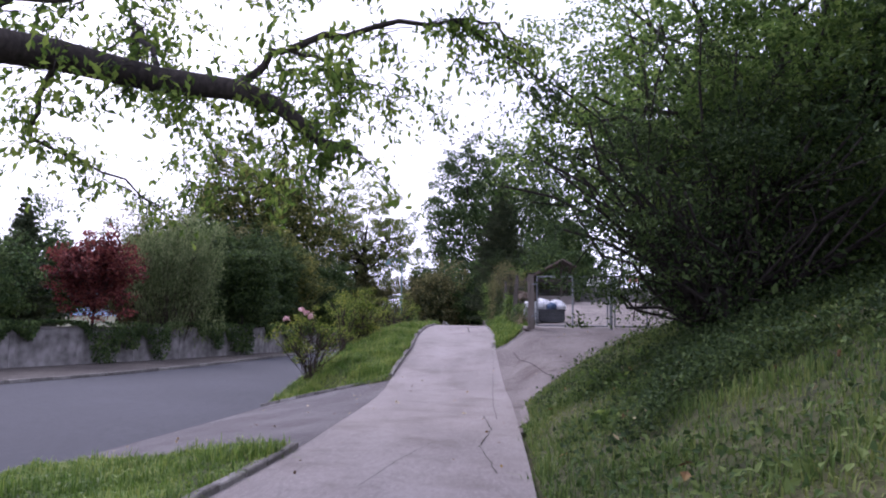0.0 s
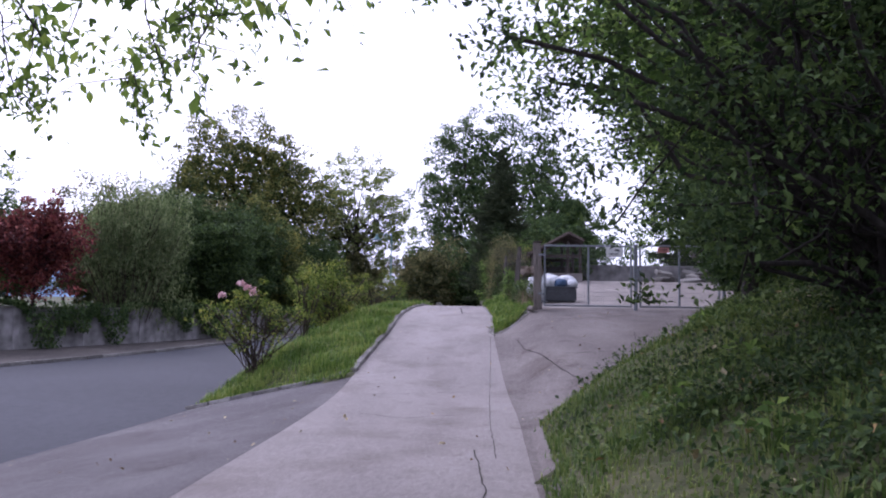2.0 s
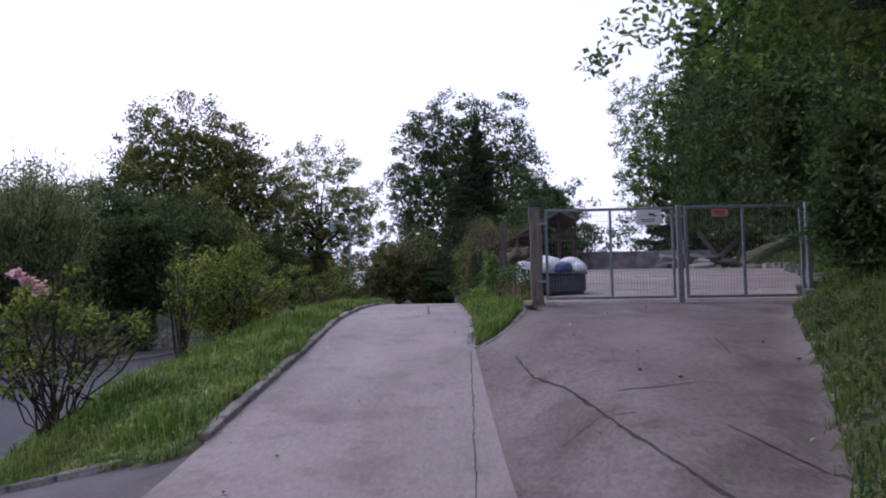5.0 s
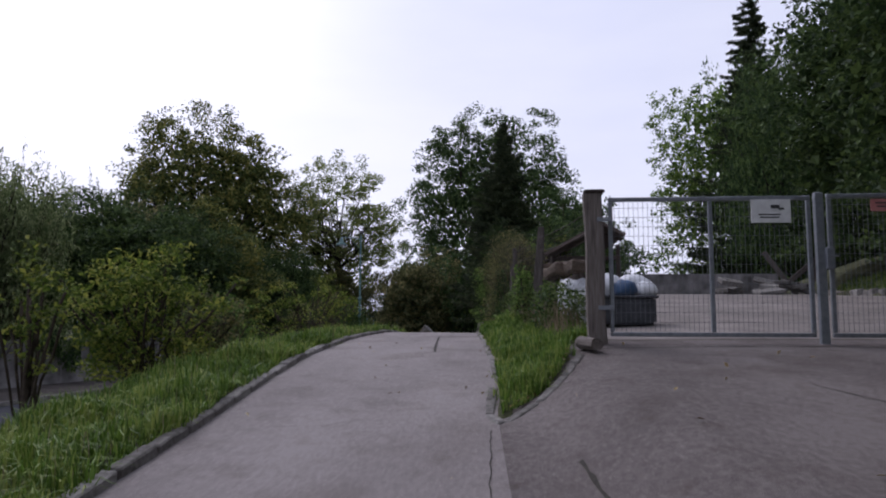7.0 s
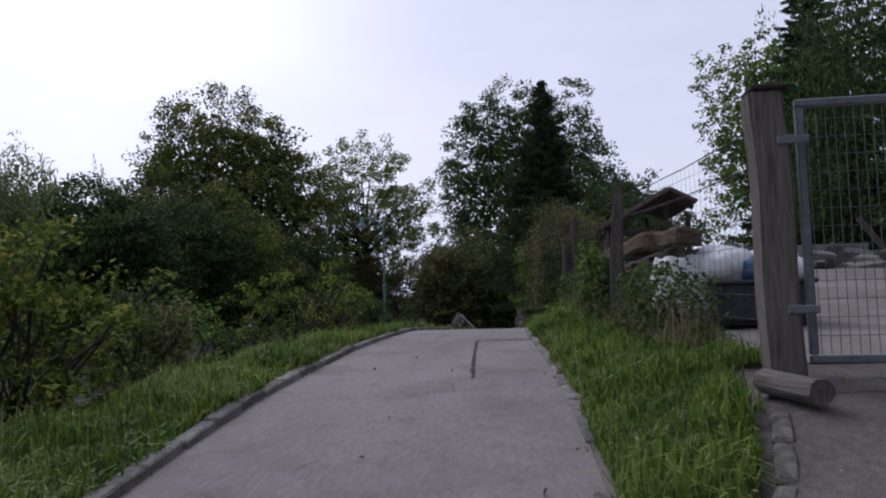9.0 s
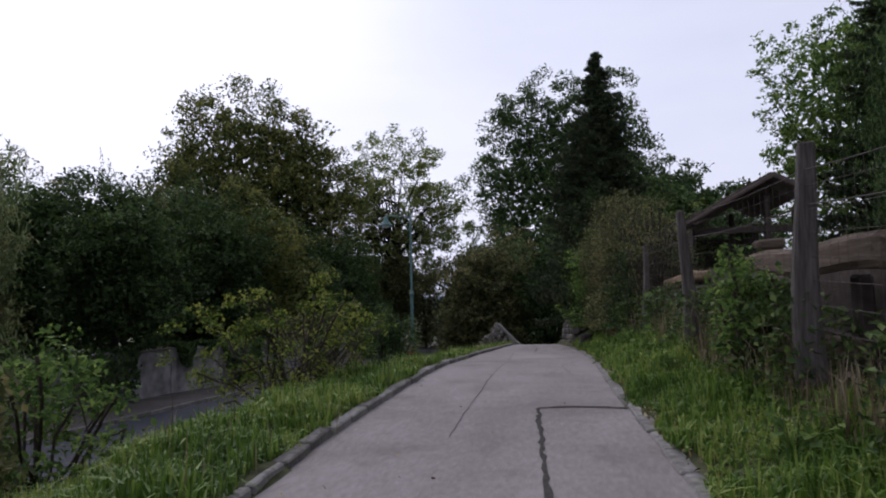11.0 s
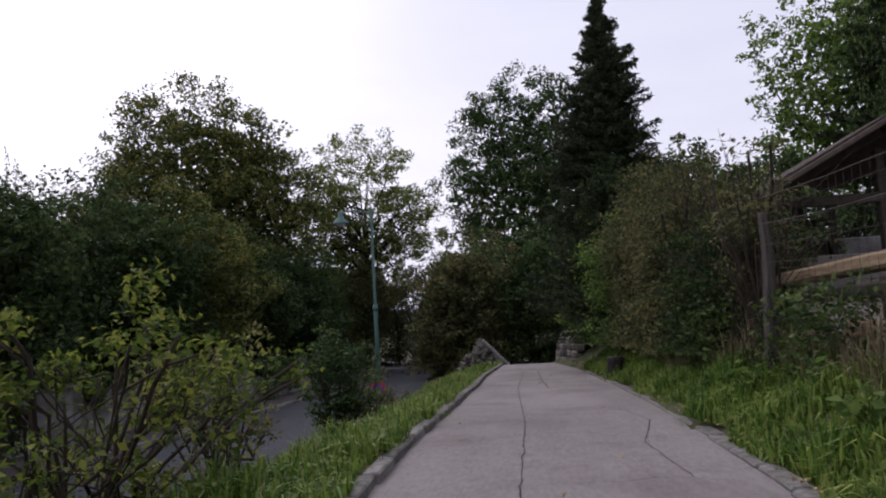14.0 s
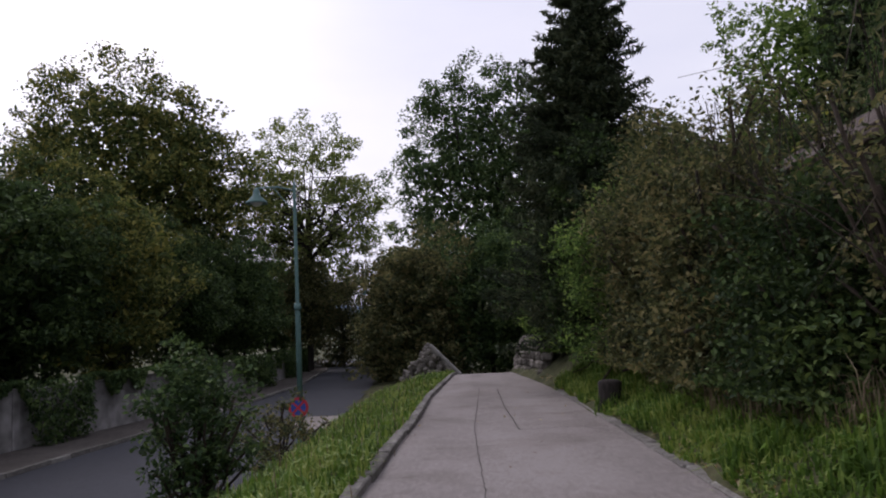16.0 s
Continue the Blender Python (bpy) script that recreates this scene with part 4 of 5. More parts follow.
def street_lamp(x, y, zb, top):
    e = empty("street_lamp", x, y, zb, "green painted street lamp with a hanging bell shade", "street lamp")
    h = top - zb
    part("base", lathe([(0.16, -0.2), (0.16, 0.5), (0.13, 0.56), (0.13, 1.0), (0.09, 1.08)]), M_LAMP, e)
    part("pole", lathe([(0.085, 1.05), (0.075, h * 0.55), (0.055, h * 0.56), (0.048, h), (0.02, h + 0.12)]), M_LAMP, e)
    part("collar", lathe([(0.1, h * 0.545), (0.11, h * 0.555), (0.08, h * 0.57)]), M_LAMP, e)
    rod([(0, 0, h - 0.15), (-0.5, 0, h - 0.02), (-1.15, 0, h - 0.02)], 0.03, M_LAMP, "arm", e)
    rod([(0, 0, h - 0.75), (-0.3, 0, h - 0.45), (-0.62, 0, h - 0.05)], 0.015, M_LAMP, "brace", e)
    shade = part("shade", lathe([(0.03, 0.3), (0.09, 0.22), (0.12, 0.05), (0.3, -0.12), (0.33, -0.18), (0.29, -0.18), (0.1, 0.0)]), M_LAMP, e)
    shade.matrix_basis = pose(-1.15, 0, h - 0.3)
    globe = part("globe", lathe([(0.05, 0.02), (0.2, -0.05), (0.2, -0.14), (0.1, -0.24), (0.02, -0.26)]), M_WHITE, shade, "milky glass globe")
    return e


LAMP_Z = float(street_z(54.2))
street_lamp(-6.55, 54.2, LAMP_Z, 6.35)
sign = empty("no_parking_sign", -6.55, 54.1, -0.12, "round red and blue no-parking sign on the lamp post", "traffic sign")
for name, r, dy, mat in (("plate", 0.29, 0.0, M_RED), ("face", 0.215, -0.008, M_BLUE)):
    disc = part(name, lathe([(r, -0.008), (r, 0.008)], 28), mat, sign)
    disc.matrix_basis = pose(0, -0.1 + dy * 1.5, 0, 90, 0, 0)
for a in (45, -45):
    bar = part("cross_bar", box(0.45, 0.006, 0.055, 0.0), M_RED, sign)
    bar.matrix_basis = pose(0, -0.125 - (0.004 if a > 0 else 0), 0, 0, a, 0)
clip = part("clamp", box(0.14, 0.12, 0.06, 0.01), M_METAL, sign)
street_lamp(-13.6, 108, float(street_z(108)), 5.0)
patch_r = sheet("road_patch", lambda u, y: -9.6 + u * 2.3, np.arange(61.5, 66.2, 0.6), lambda x, y: height(x, y) + 0.008, M_YARD)
tagged(patch_r, "pale repaired patch in the street", "road patch", kind="structure")


# ---- gate, fence and yard ----
GY = 24.2


def gate_post():
    e = empty("gate_post", 3.04, GY, 1.12, "thick weathered grey timber gate post", "post")
    bm = box(0.25, 0.25, 2.45, 0.025, 0.0, 2)
    bmesh.ops.subdivide_edges(bm, edges=[d for d in bm.edges if d.calc_length() > 1], cuts=8)
    for v in bm.verts:
        v.co.x += 0.012 * math.sin(v.co.z * 4.1)
        v.co.y += 0.01 * math.sin(v.co.z * 5.3 + 1)
    p = part("post", bm, M_POST, e)
    p.matrix_basis = pose(0, 0, 0.93, 0, -0.8, 0)
    top = part("cap", box(0.28, 0.28, 0.05, 0.015), M_DARKWOOD, e)
    top.matrix_basis = pose(0.0, 0, 2.16)
    for z in (0.5, 1.75):
        h = part("hinge", box(0.22, 0.03, 0.06, 0.006), M_METAL, e)
        h.matrix_basis = pose(0.13, -0.135, z)


gate_post()


def gate_leaf(x0, x1, z0, z1, middles, label, tilt=0.0):
    """A steel leaf: frame tubes, uprights and a wire grid."""
    e = empty("gate_leaf", x0, GY, z0, label, "gate", "yard gate")
    w, h = x1 - x0, z1 - z0
    for name, x, z, sx, sz in (("bottom_rail", w / 2, 0.03, w, 0.06), ("top_rail", w / 2, h - 0.03, w, 0.06), ("stile", 0.03, h / 2, 0.06, h - 0.13), ("stile", w - 0.03, h / 2, 0.06, h - 0.13)):
        b = part(name, box(sx, 0.05, sz, 0.008), M_METAL, e)
        b.matrix_basis = pose(x, 0, z)
    for mx in middles:
        b = part("upright", box(0.06, 0.046, h - 0.13, 0.008), M_METAL, e)
        b.matrix_basis = pose(mx, 0, h / 2)
    rodm = bpy.data.meshes.new("wire")
    bm = bmesh.new()
    bmesh.ops.create_cube(bm, size=1, matrix=Matrix.Diagonal((0.0045, 0.0045, h - 0.13, 1)))
    bm.to_mesh(rodm)
    bm.free()
    rodm.materials.append(M_WIRE)
    n = int((w - 0.14) / 0.065)
    for k in range(n):
        ob = new("wire", rodm)
        ob.parent = e
        ob.matrix_basis = pose(0.09 + k * (w - 0.18) / (n - 1), 0.012, h / 2, 0, 0, 0)
    rowm = bpy.data.meshes.new("cross_wire")
    bm = bmesh.new()
    bmesh.ops.create_cube(bm, size=1, matrix=Matrix.Diagonal((w - 0.13, 0.0045, 0.0045, 1)))
    bm.to_mesh(rowm)
    bm.free()
    rowm.materials.append(M_WIRE)
    for k in range(13):
        ob = new("cross_wire", rowm)
        ob.parent = e
        ob.matrix_basis = pose(w / 2, 0.019, 0.2 + k * (h - 0.35) / 12)
    return e


gate_leaf(3.24, 6.03, 1.22, 3.2, (1.42,), "grey galvanised steel gate leaf filled with wire grid, closed")
gate_leaf(6.25, 8.75, 1.22, 3.22, (1.25,), "grey galvanised steel gate leaf filled with wire grid, closed")
mid = empty("centre_post", 6.14, GY, 1.06, "grey steel post between the gate leaves with a lock", "post")
pp = part("post", box(0.12, 0.08, 2.2, 0.01), M_METAL, mid)
pp.matrix_basis = pose(0, 0, 1.08)
foot = part("foot", box(0.16, 0.14, 0.1, 0.015), M_METAL, mid)
foot.matrix_basis = pose(0, 0, 0.02)
lock = part("lock", box(0.11, 0.07, 0.3, 0.01), M_METAL, mid)
lock.matrix_basis = pose(0.1, -0.05, 1.25)
handle = part("handle", box(0.14, 0.025, 0.025, 0.008), M_METAL, lock)
handle.matrix_basis = pose(0.02, -0.07, 0.03)
endp = empty("end_post", 8.86, GY, 1.1, "grey steel end post of the gate", "post")
pp = part("post", box(0.1, 0.1, 2.3, 0.01), M_METAL, endp)
pp.matrix_basis = pose(0, 0, 1.0)


def notice(x, z, w, h, mat, label, bars):
    e = empty("notice_sign", x, GY - 0.045, z, label, "sign")
    part("plate", box(w, 0.012, h, 0.003), mat, e)
    for bx, bz, bw, bh in bars:
        b = part("lettering", box(bw, 0.006, bh, 0), M_INK, e)
        b.matrix_basis = pose(bx, -0.008, bz)


notice(5.48, 2.98, 0.54, 0.33, M_WHITE, "white notice board wired to the gate", ((0.06, 0.06, 0.12, 0.05), (0.14, 0.03, 0.08, 0.03), (-0.02, -0.05, 0.3, 0.018), (-0.02, -0.09, 0.26, 0.018)))
notice(7.0, 3.05, 0.36, 0.17, M_PALERED, "faded red notice on the gate", ((0, 0.03, 0.24, 0.018), (0, -0.02, 0.2, 0.018)))

log = empty("log", 2.85, 23.45, float(height(2.85, 23.45)) + 0.1, "short cut log lying beside the gate post", "log", rz=12)
bm = bmesh.new()
bmesh.ops.create_cone(bm, cap_ends=True, segments=14, radius1=0.09, radius2=0.08, depth=0.62)
for v in bm.verts:
    v.co += Vector((random.uniform(-1, 1), random.uniform(-1, 1), random.uniform(-1, 1))) * 0.008
lg = part("trunk_piece", bm, M_POST, log)
lg.matrix_basis = pose(0, 0, 0, 90, 0, 0)


def fence_post(x, y, h, lean, wide):
    e = empty("fence_post", x, y, float(height(x, y)), "weathered wooden fence post with wire", "fence post", "fence posts beside the yard")
    bm = box(wide, wide * 0.95, h + 0.4, 0.02, 0.01)
    bmesh.ops.subdivide_edges(bm, edges=[d for d in bm.edges if d.calc_length() > 0.6], cuts=5)
    for v in bm.verts:
        t = v.co.z / h
        v.co.x += 0.018 * math.sin(t * 5 + y) - 0.06 * t * v.co.x / 0.1
        v.co.y += 0.012 * math.sin(t * 7 + x)
    p = part("post", bm, M_FENCEPOST, e)
    p.matrix_basis = pose(0, 0, h / 2 - 0.1, lean, -lean, random.uniform(-15, 15))
    return e


posts = [(2.55, 29.9, 2.08), (2.12, 33.4, 1.9), (2.02, 37.95, 1.68)]
for k, (x, y, h) in enumerate(posts):
    fence_post(x, y, h, (-1.5, 2, -2)[k], (0.2, 0.17, 0.12)[k])
wires = empty("wire_fence", 2.8, 27, 1.3, "sagging rusty wire mesh fence between the posts", "fence")
line = [(3.05, 24.2, 0.0)] + [(x, y, 0) for x, y, h in posts]
for (xa, ya, _), (xb, yb, _) in zip(line, line[1:]):
    za, zb = float(height(xa, ya)), float(height(xb, yb))
    for hgt in np.arange(0.2, 2.0, 0.2):
        p = bent((xa - 2.8, ya - 27, za + hgt - 1.3), (xb - 2.8, yb - 27, zb + hgt - 1.3), -0.03, 6)
        rod(p, 0.0022, M_RUST, "wire", wires, 4)
    n = int((yb - ya) / 0.15)
    for k in range(n):
        t = k / n
        x, y, z = xa + (xb - xa) * t - 2.8, ya + (yb - ya) * t - 27, za + (zb - za) * t - 1.3
        rod([(x, y, z + 0.15), (x + 0.02, y + 0.08, z + 1.0), (x, y, z + 1.9)], 0.0016, M_RUST, "wire", wires, 3)
    for top_z in (1.92, 1.62):
        p = bent((xa - 2.8, ya - 27, za + top_z - 1.28), (xb - 2.8, yb - 27, zb + top_z - 1.28), -0.05, 9)
        p[1:-1:2, 0] += 0.012
        rod(p, 0.006, M_RUST, "strand", wires, 5)


LIFT = 0.03


def timber(name, a, b, w, h, mat, label, group="", taper=0.0):
    """A beam or plank from a to b."""
    a, b = Vector(a) + Vector((0, 0, LIFT)), Vector(b) + Vector((0, 0, LIFT))
    d = b - a
    bm = box(d.length, w, h, min(w, h) * 0.18, 0.012)
    if taper:
        bmesh.ops.subdivide_edges(bm, edges=[g for g in bm.edges if g.calc_length() > 1.0], cuts=7)
        for v in bm.verts:
            t = v.co.x / d.length + 0.5
            v.co.z = v.co.z * (1 - taper * max(0, t - 0.55) / 0.45) + 0.025 * math.sin(t * 11 + v.co.y * 6)
            v.co.y += 0.02 * math.sin(t * 9)
    ob = part(name, bm, mat)
    ob.matrix_basis = Matrix.Translation((a + b) / 2) @ d.to_track_quat("X", "Z").to_matrix().to_4x4()
    return tagged(ob, label, "timber", group)


G = "timber stacked behind the fence"
timber("timber_beam", (3.05, 29.4, 2.55), (2.75, 33.8, 2.62), 0.34, 0.29, M_BEAM, "thick weathered beam tapering on top of the timber stack", G, 0.75)
timber("timber_beam", (3.3, 28.2, 2.5), (3.1, 30.6, 2.66), 0.34, 0.24, M_BEAM, "thick weathered beam end", G, 0.3)
timber("timber_plank", (2.95, 30.2, 1.72), (2.7, 34.6, 1.8), 0.32, 0.2, M_BEAM, "brown sawn plank in the stack", G)
timber("timber_plank", (2.85, 33.5, 2.1), (2.6, 37.2, 1.95), 0.3, 0.18, M_WOOD, "pale sawn plank with rough edge", G)
timber("timber_plank", (2.8, 32.2, 1.45), (2.65, 37.0, 1.5), 0.3, 0.16, M_BEAM, "brown sawn plank low in the stack", G)
timber("timber_plank", (2.85, 35.4, 2.35), (2.62, 38.4, 2.3), 0.3, 0.16, M_DARKWOOD, "dark plank on the stack", G)
timber("timber_plank", (2.8, 36.2, 2.62), (2.62, 40.4, 2.5), 0.34, 0.16, M_WOOD, "pale split plank near the end of the stack", G)
timber("timber_plank", (2.78, 37.4, 1.72), (2.62, 40.8, 1.86), 0.34, 0.22, M_WOOD, "warm brown plank at the end of the stack", G)
for y in (30.4, 32.6, 34.8, 37.0):
    timber("stack_bearer", (2.75, y, 1.24), (3.75, y, 1.24), 0.14, 0.14, M_DARKWOOD, "dark bearer under the stack", G)
    timber("stack_upright", (3.2, y + 0.1, 1.1), (3.2, y + 0.1, 2.4), 0.16, 0.16, M_DARKWOOD, "dark upright holding the stack", G)
timber("board_wall", (3.45, 29.6, 1.85), (3.25, 38.0, 1.85), 0.1, 1.3, M_ROOF, "brown board wall behind the stack", G)
stone_on = tagged(part("wood_block", box(0.3, 0.26, 0.12, 0.03, 0.015), M_BEAM), "short block of wood lying on the beam", "timber")
stone_on.matrix_basis = pose(2.86, 32.2, 2.82 + LIFT)


def hut():
    e = empty("hut", 5.8, 45.0, 2.05, "open timber hut with a gable roof in the yard", "hut")
    for x in (-1.95, 0.0, 0.72):
        for y in (-1.6, 2.6):
            h = 2.15 if x < 0 else 2.95 if x == 0 else 2.6
            p = part("post", box(0.16, 0.16, h, 0.015), M_DARKWOOD, e)
            p.matrix_basis = pose(x, y, h / 2 - 0.02)
    for s in (-1, 1):
        wide = 2.65 if s < 0 else 1.0
        slope = part("roof", box(wide, 5.6, 0.1, 0.02), M_ROOF, e)
        slope.matrix_basis = pose(s * 0.44 * wide, 0.4, 3.35 - 0.24 * wide, 0, s * 28.5, 0)
        for k in range(15):
            b = part("batten", box(wide + 0.04, 0.28, 0.05, 0.012), M_ROOF, slope)
            b.matrix_basis = pose(0, -2.6 + k * 0.37, 0.078, 0, 0, 0)
        r = part("rafter", box(wide - 0.05, 0.09, 0.16, 0.012), M_DARKWOOD, e)
        r.matrix_basis = pose(s * 0.44 * wide, -1.85, 3.21 - 0.24 * wide, 0, s * 28.5, 0)
    for y in (-1.6, 2.6):
        t = part("tie_beam", box(2.85, 0.14, 0.18, 0.015), M_DARKWOOD, e)
        t.matrix_basis = pose(-0.62, y, 2.02)
    back = part("back_wall", box(2.8, 0.08, 1.6, 0.01), M_DARKWOOD, e)
    back.matrix_basis = pose(-0.62, 2.75, 0.8)
    side = part("side_board", box(0.1, 1.3, 1.5, 0.01), M_POST, e, "pale weathered side board")
    side.matrix_basis = pose(-2.07, -1.5, 1.3)
    low = part("low_wall", box(2.4, 0.25, 1.0, 0.03), M_YARD, e)
    low.matrix_basis = pose(-0.35, -1.72, 0.5)


hut()


def sacks():
    e = empty("rubbish_bin", 4.1, 28.3, float(height(4.1, 28.3)), "low dark open bin of white rubbish sacks", "bin")
    b = part("tub", box(1.15, 0.95, 0.55, 0.06, 0.0, 2), M_BIN, e)
    b.matrix_basis = pose(0, 0, 0.3)
    r = part("rim", box(1.22, 1.02, 0.06, 0.02), M_BIN, e)
    r.matrix_basis = pose(0, 0, 0.56)
    for k, (x, y, z, s, mat) in enumerate(((-0.3, 0, 0.78, 0.36, M_BAG), (0.25, 0.1, 0.76, 0.38, M_BAG), (0.0, -0.25, 0.72, 0.26, M_BLUEBAG), (-0.42, 0.25, 0.92, 0.26, M_BAG), (0.42, -0.2, 0.7, 0.24, M_BAG))):
        bm = bmesh.new()
        bmesh.ops.create_icosphere(bm, subdivisions=3, radius=s)
        for v in bm.verts:
            v.co *= 1 + 0.16 * noise.noise(v.co * 6 + Vector((k * 3, 0, 0))) + 0.08 * noise.noise(v.co * 15)
            v.co.z *= 0.72
        for f in bm.faces:
            f.smooth = True
        g = tagged(part("sack", bm, mat), ("dark blue" if mat is M_BLUEBAG else "white") + " filled plastic sack in the bin", "sack", "rubbish sacks")
        g.matrix_basis = e.matrix_basis @ pose(x, y, z)


sacks()


def builders_bag(x, y, w, h, seed):
    """A soft square sack, slumped and creased, open at the top."""
    bm = bmesh.new()
    bmesh.ops.create_cube(bm, size=1)
    bmesh.ops.subdivide_edges(bm, edges=bm.edges[:], cuts=9, use_grid_fill=True)
    off = Vector((seed * 2.7, seed * 1.3, 0))
    for v in bm.verts:
        c = v.co.copy()
        round_off = 1 - 0.28 * (4 * c.x * c.x) * (4 * c.y * c.y)
        bulge = 1.0 + 0.22 * (0.25 - c.z * c.z) * 4
        v.co.x, v.co.y, v.co.z = c.x * w * round_off * bulge, c.y * w * round_off * bulge, (c.z + 0.5) * h
        if c.z > 0.45:
            v.co.z -= 0.16 * h * (1 - 4 * max(c.x * c.x, c.y * c.y)) - 0.05 * noise.noise(c * 7 + off)
        v.co += Vector((noise.noise(c * 5 + off), noise.noise(c * 5 + off + Vector((9, 0, 0))), 0.4 * noise.noise(c * 6 - off))) * 0.09 * w
        v.co.z = max(v.co.z, -0.02)
    for f in bm.faces:
        f.smooth = True
    g = tagged(part("builders_bag", bm, M_BAG), "slumped white woven sack standing behind the fence", "sack", "white sacks in the yard")
    g.matrix_basis = pose(x, y, float(height(x, y)), 0, 0, seed * 17)


builders_bag(3.3, 28.7, 0.72, 0.95, 1)
builders_bag(3.75, 29.35, 0.66, 0.85, 2)

# loose slabs and rubble at the back of the yard
rnd = random.Random(8)
for k in range(14):
    x, y = 12.2 + rnd.uniform(0, 4.2), 47.5 + rnd.uniform(-1, 2.5)
    s = tagged(part("concrete_slab", box(rnd.uniform(0.6, 1.5), rnd.uniform(0.4, 0.9), rnd.uniform(0.15, 0.35), 0.03, 0.02), M_KERB), "broken pale concrete slab lying in the yard", "slab", "slabs in the yard")
    s.matrix_basis = pose(x, y, float(height(x, y)) + 0.12 + 0.22 * (k % 3), rnd.uniform(-18, 18), rnd.uniform(-18, 18), rnd.uniform(0, 180))
for k in range(3):
    s = tagged(part("leaning_board", box(0.25, 0.08, 2.6, 0.02), M_POST), "pale board leaning in the yard", "board", "boards in the yard")
    s.matrix_basis = pose(15.0 + k * 0.8, 48.6, float(height(15.0 + k * 0.8, 48.6)) + 0.95, 0, (-35, 50, 20)[k], 0)
yard_wall = tagged(part("yard_wall", box(12.5, 0.3, 1.5, 0.03), M_WALL), "low grey concrete wall closing the yard", "wall", kind="structure")
yard_wall.matrix_basis = pose(10.5, 53.6, float(height(10.5, 53.6)) + 0.6)
for k in range(12):
    x = 10.0 + k * 0.75
    y = 24.6 + (k * 1.6)
    s = tagged(part("edge_stone", box(1.5, 0.25, 0.3, 0.04, 0.02), M_KERB), "rough stone edging the yard", "edging", "edging of the yard")
    x = float(bank_x(y)) - 0.05
    x2 = float(bank_x(y + 0.5))
    s.matrix_basis = pose(x, y, float(height(x, y)) + 0.08, 0, 0, math.degrees(math.atan2(0.5, x2 - x)))

# ---- end of the path: stone wall, rubble heap, far house ----
stone_wall = empty("stone_wall", 0.7, 47, 0.6, "low rubble stone wall under the hedge", "wall")
stone_wall["kind"] = "structure"
shapes = []
for k in range(6):
    bm = box(0.46, 0.36, 0.27, 0.05, 0.03)
    me = bpy.data.meshes.new("stone")
    bm.to_mesh(me)
    bm.free()
    me.materials.append(M_STONE)
    shapes.append(me)
inv = stone_wall.matrix_basis.inverted()
rnd = random.Random(4)
y = 55.6
while y < 67:
    x = float(path_r(y)) + 0.42
    rows = 4 if y < 57 else 5
    for r in range(rows):
        ob = new("stone", shapes[rnd.randrange(6)])
        ob.parent = stone_wall
        ob.matrix_basis = inv @ pose(x + 0.1 + 0.05 * r + rnd.uniform(-0.05, 0.05), y + 0.22 * (r % 2) + rnd.uniform(-0.04, 0.04), float(path_z(y)) + 0.1 + r * 0.265, rnd.uniform(-5, 5), rnd.uniform(-5, 5), 90 + rnd.uniform(-8, 8))
    y += 0.48

heap = empty("rubble_heap", -3.6, 62.6, float(height(-3.6, 62.6)), "pyramid heap of stones and dead leaves beside the path", "rubble")
rnd = random.Random(6)
for k in range(170):
    t = rnd.random() ** 1.6
    r = (1 - t) * 1.25
    a = rnd.uniform(0, 6.28)
    ob = new("stone", shapes[rnd.randrange(6)])
    ob.parent = heap
    ob.matrix_basis = pose(math.cos(a) * r * rnd.uniform(0.5, 1), math.sin(a) * r * rnd.uniform(0.5, 1), 0.05 + t * 1.3, rnd.uniform(0, 90), rnd.uniform(0, 90), rnd.uniform(0, 180)) @ Matrix.Diagonal((0.5, 0.5, 0.5, 1))
slab = tagged(part("leaning_slab", box(0.14, 0.3, 1.7, 0.03, 0.01), M_KERB), "pale slab leaning on the rubble heap", "slab")
slab.matrix_basis = pose(-2.9, 62.0, float(height(-2.9, 62)) + 0.62, 0, -44, 0)
stump = tagged(part("stump", lathe([(0.25, -0.3), (0.2, 0.1), (0.18, 0.3), (0.19, 0.42), (0.13, 0.45)], 12), M_BARK), "grey tree stump at the hedge", "stump")
stump.matrix_basis = pose(0.95, 45.4, float(height(0.95, 45.4)))


def far_house(x, y, w, d, h):
    z = float(height(x, y))
    e = empty("house", x, y, z, "small white house far down the street", "house")
    b = part("wall", box(w, d, h, 0.02), M_WHITE, e)
    b.matrix_basis = pose(0, 0, h / 2 - 0.2)
    for s in (-1, 1):
        r = part("roof", box(w * 0.62, d + 0.5, 0.15, 0.02), M_ROOF, e)
        r.matrix_basis = pose(s * w * 0.26, 0, h + w * 0.1, 0, s * 30, 0)
    for k in (-1, 1):
        win = part("window", box(0.9, 0.08, 1.2, 0.01), M_BIN, e)
        win.matrix_basis = pose(k * w * 0.25, -d / 2 - 0.03, h * 0.55)


far_house(-14.5, 122, 7, 6, 4.5)

# distant ridge; the haze over it is put into its blue colour
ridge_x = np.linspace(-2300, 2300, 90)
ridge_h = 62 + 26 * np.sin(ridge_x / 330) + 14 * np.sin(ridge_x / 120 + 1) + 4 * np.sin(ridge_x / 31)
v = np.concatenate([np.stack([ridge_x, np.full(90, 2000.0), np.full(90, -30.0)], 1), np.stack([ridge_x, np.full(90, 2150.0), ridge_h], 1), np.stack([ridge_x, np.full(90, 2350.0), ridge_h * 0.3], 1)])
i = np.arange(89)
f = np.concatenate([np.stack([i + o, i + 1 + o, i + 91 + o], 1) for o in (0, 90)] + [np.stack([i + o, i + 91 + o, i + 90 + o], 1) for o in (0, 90)])
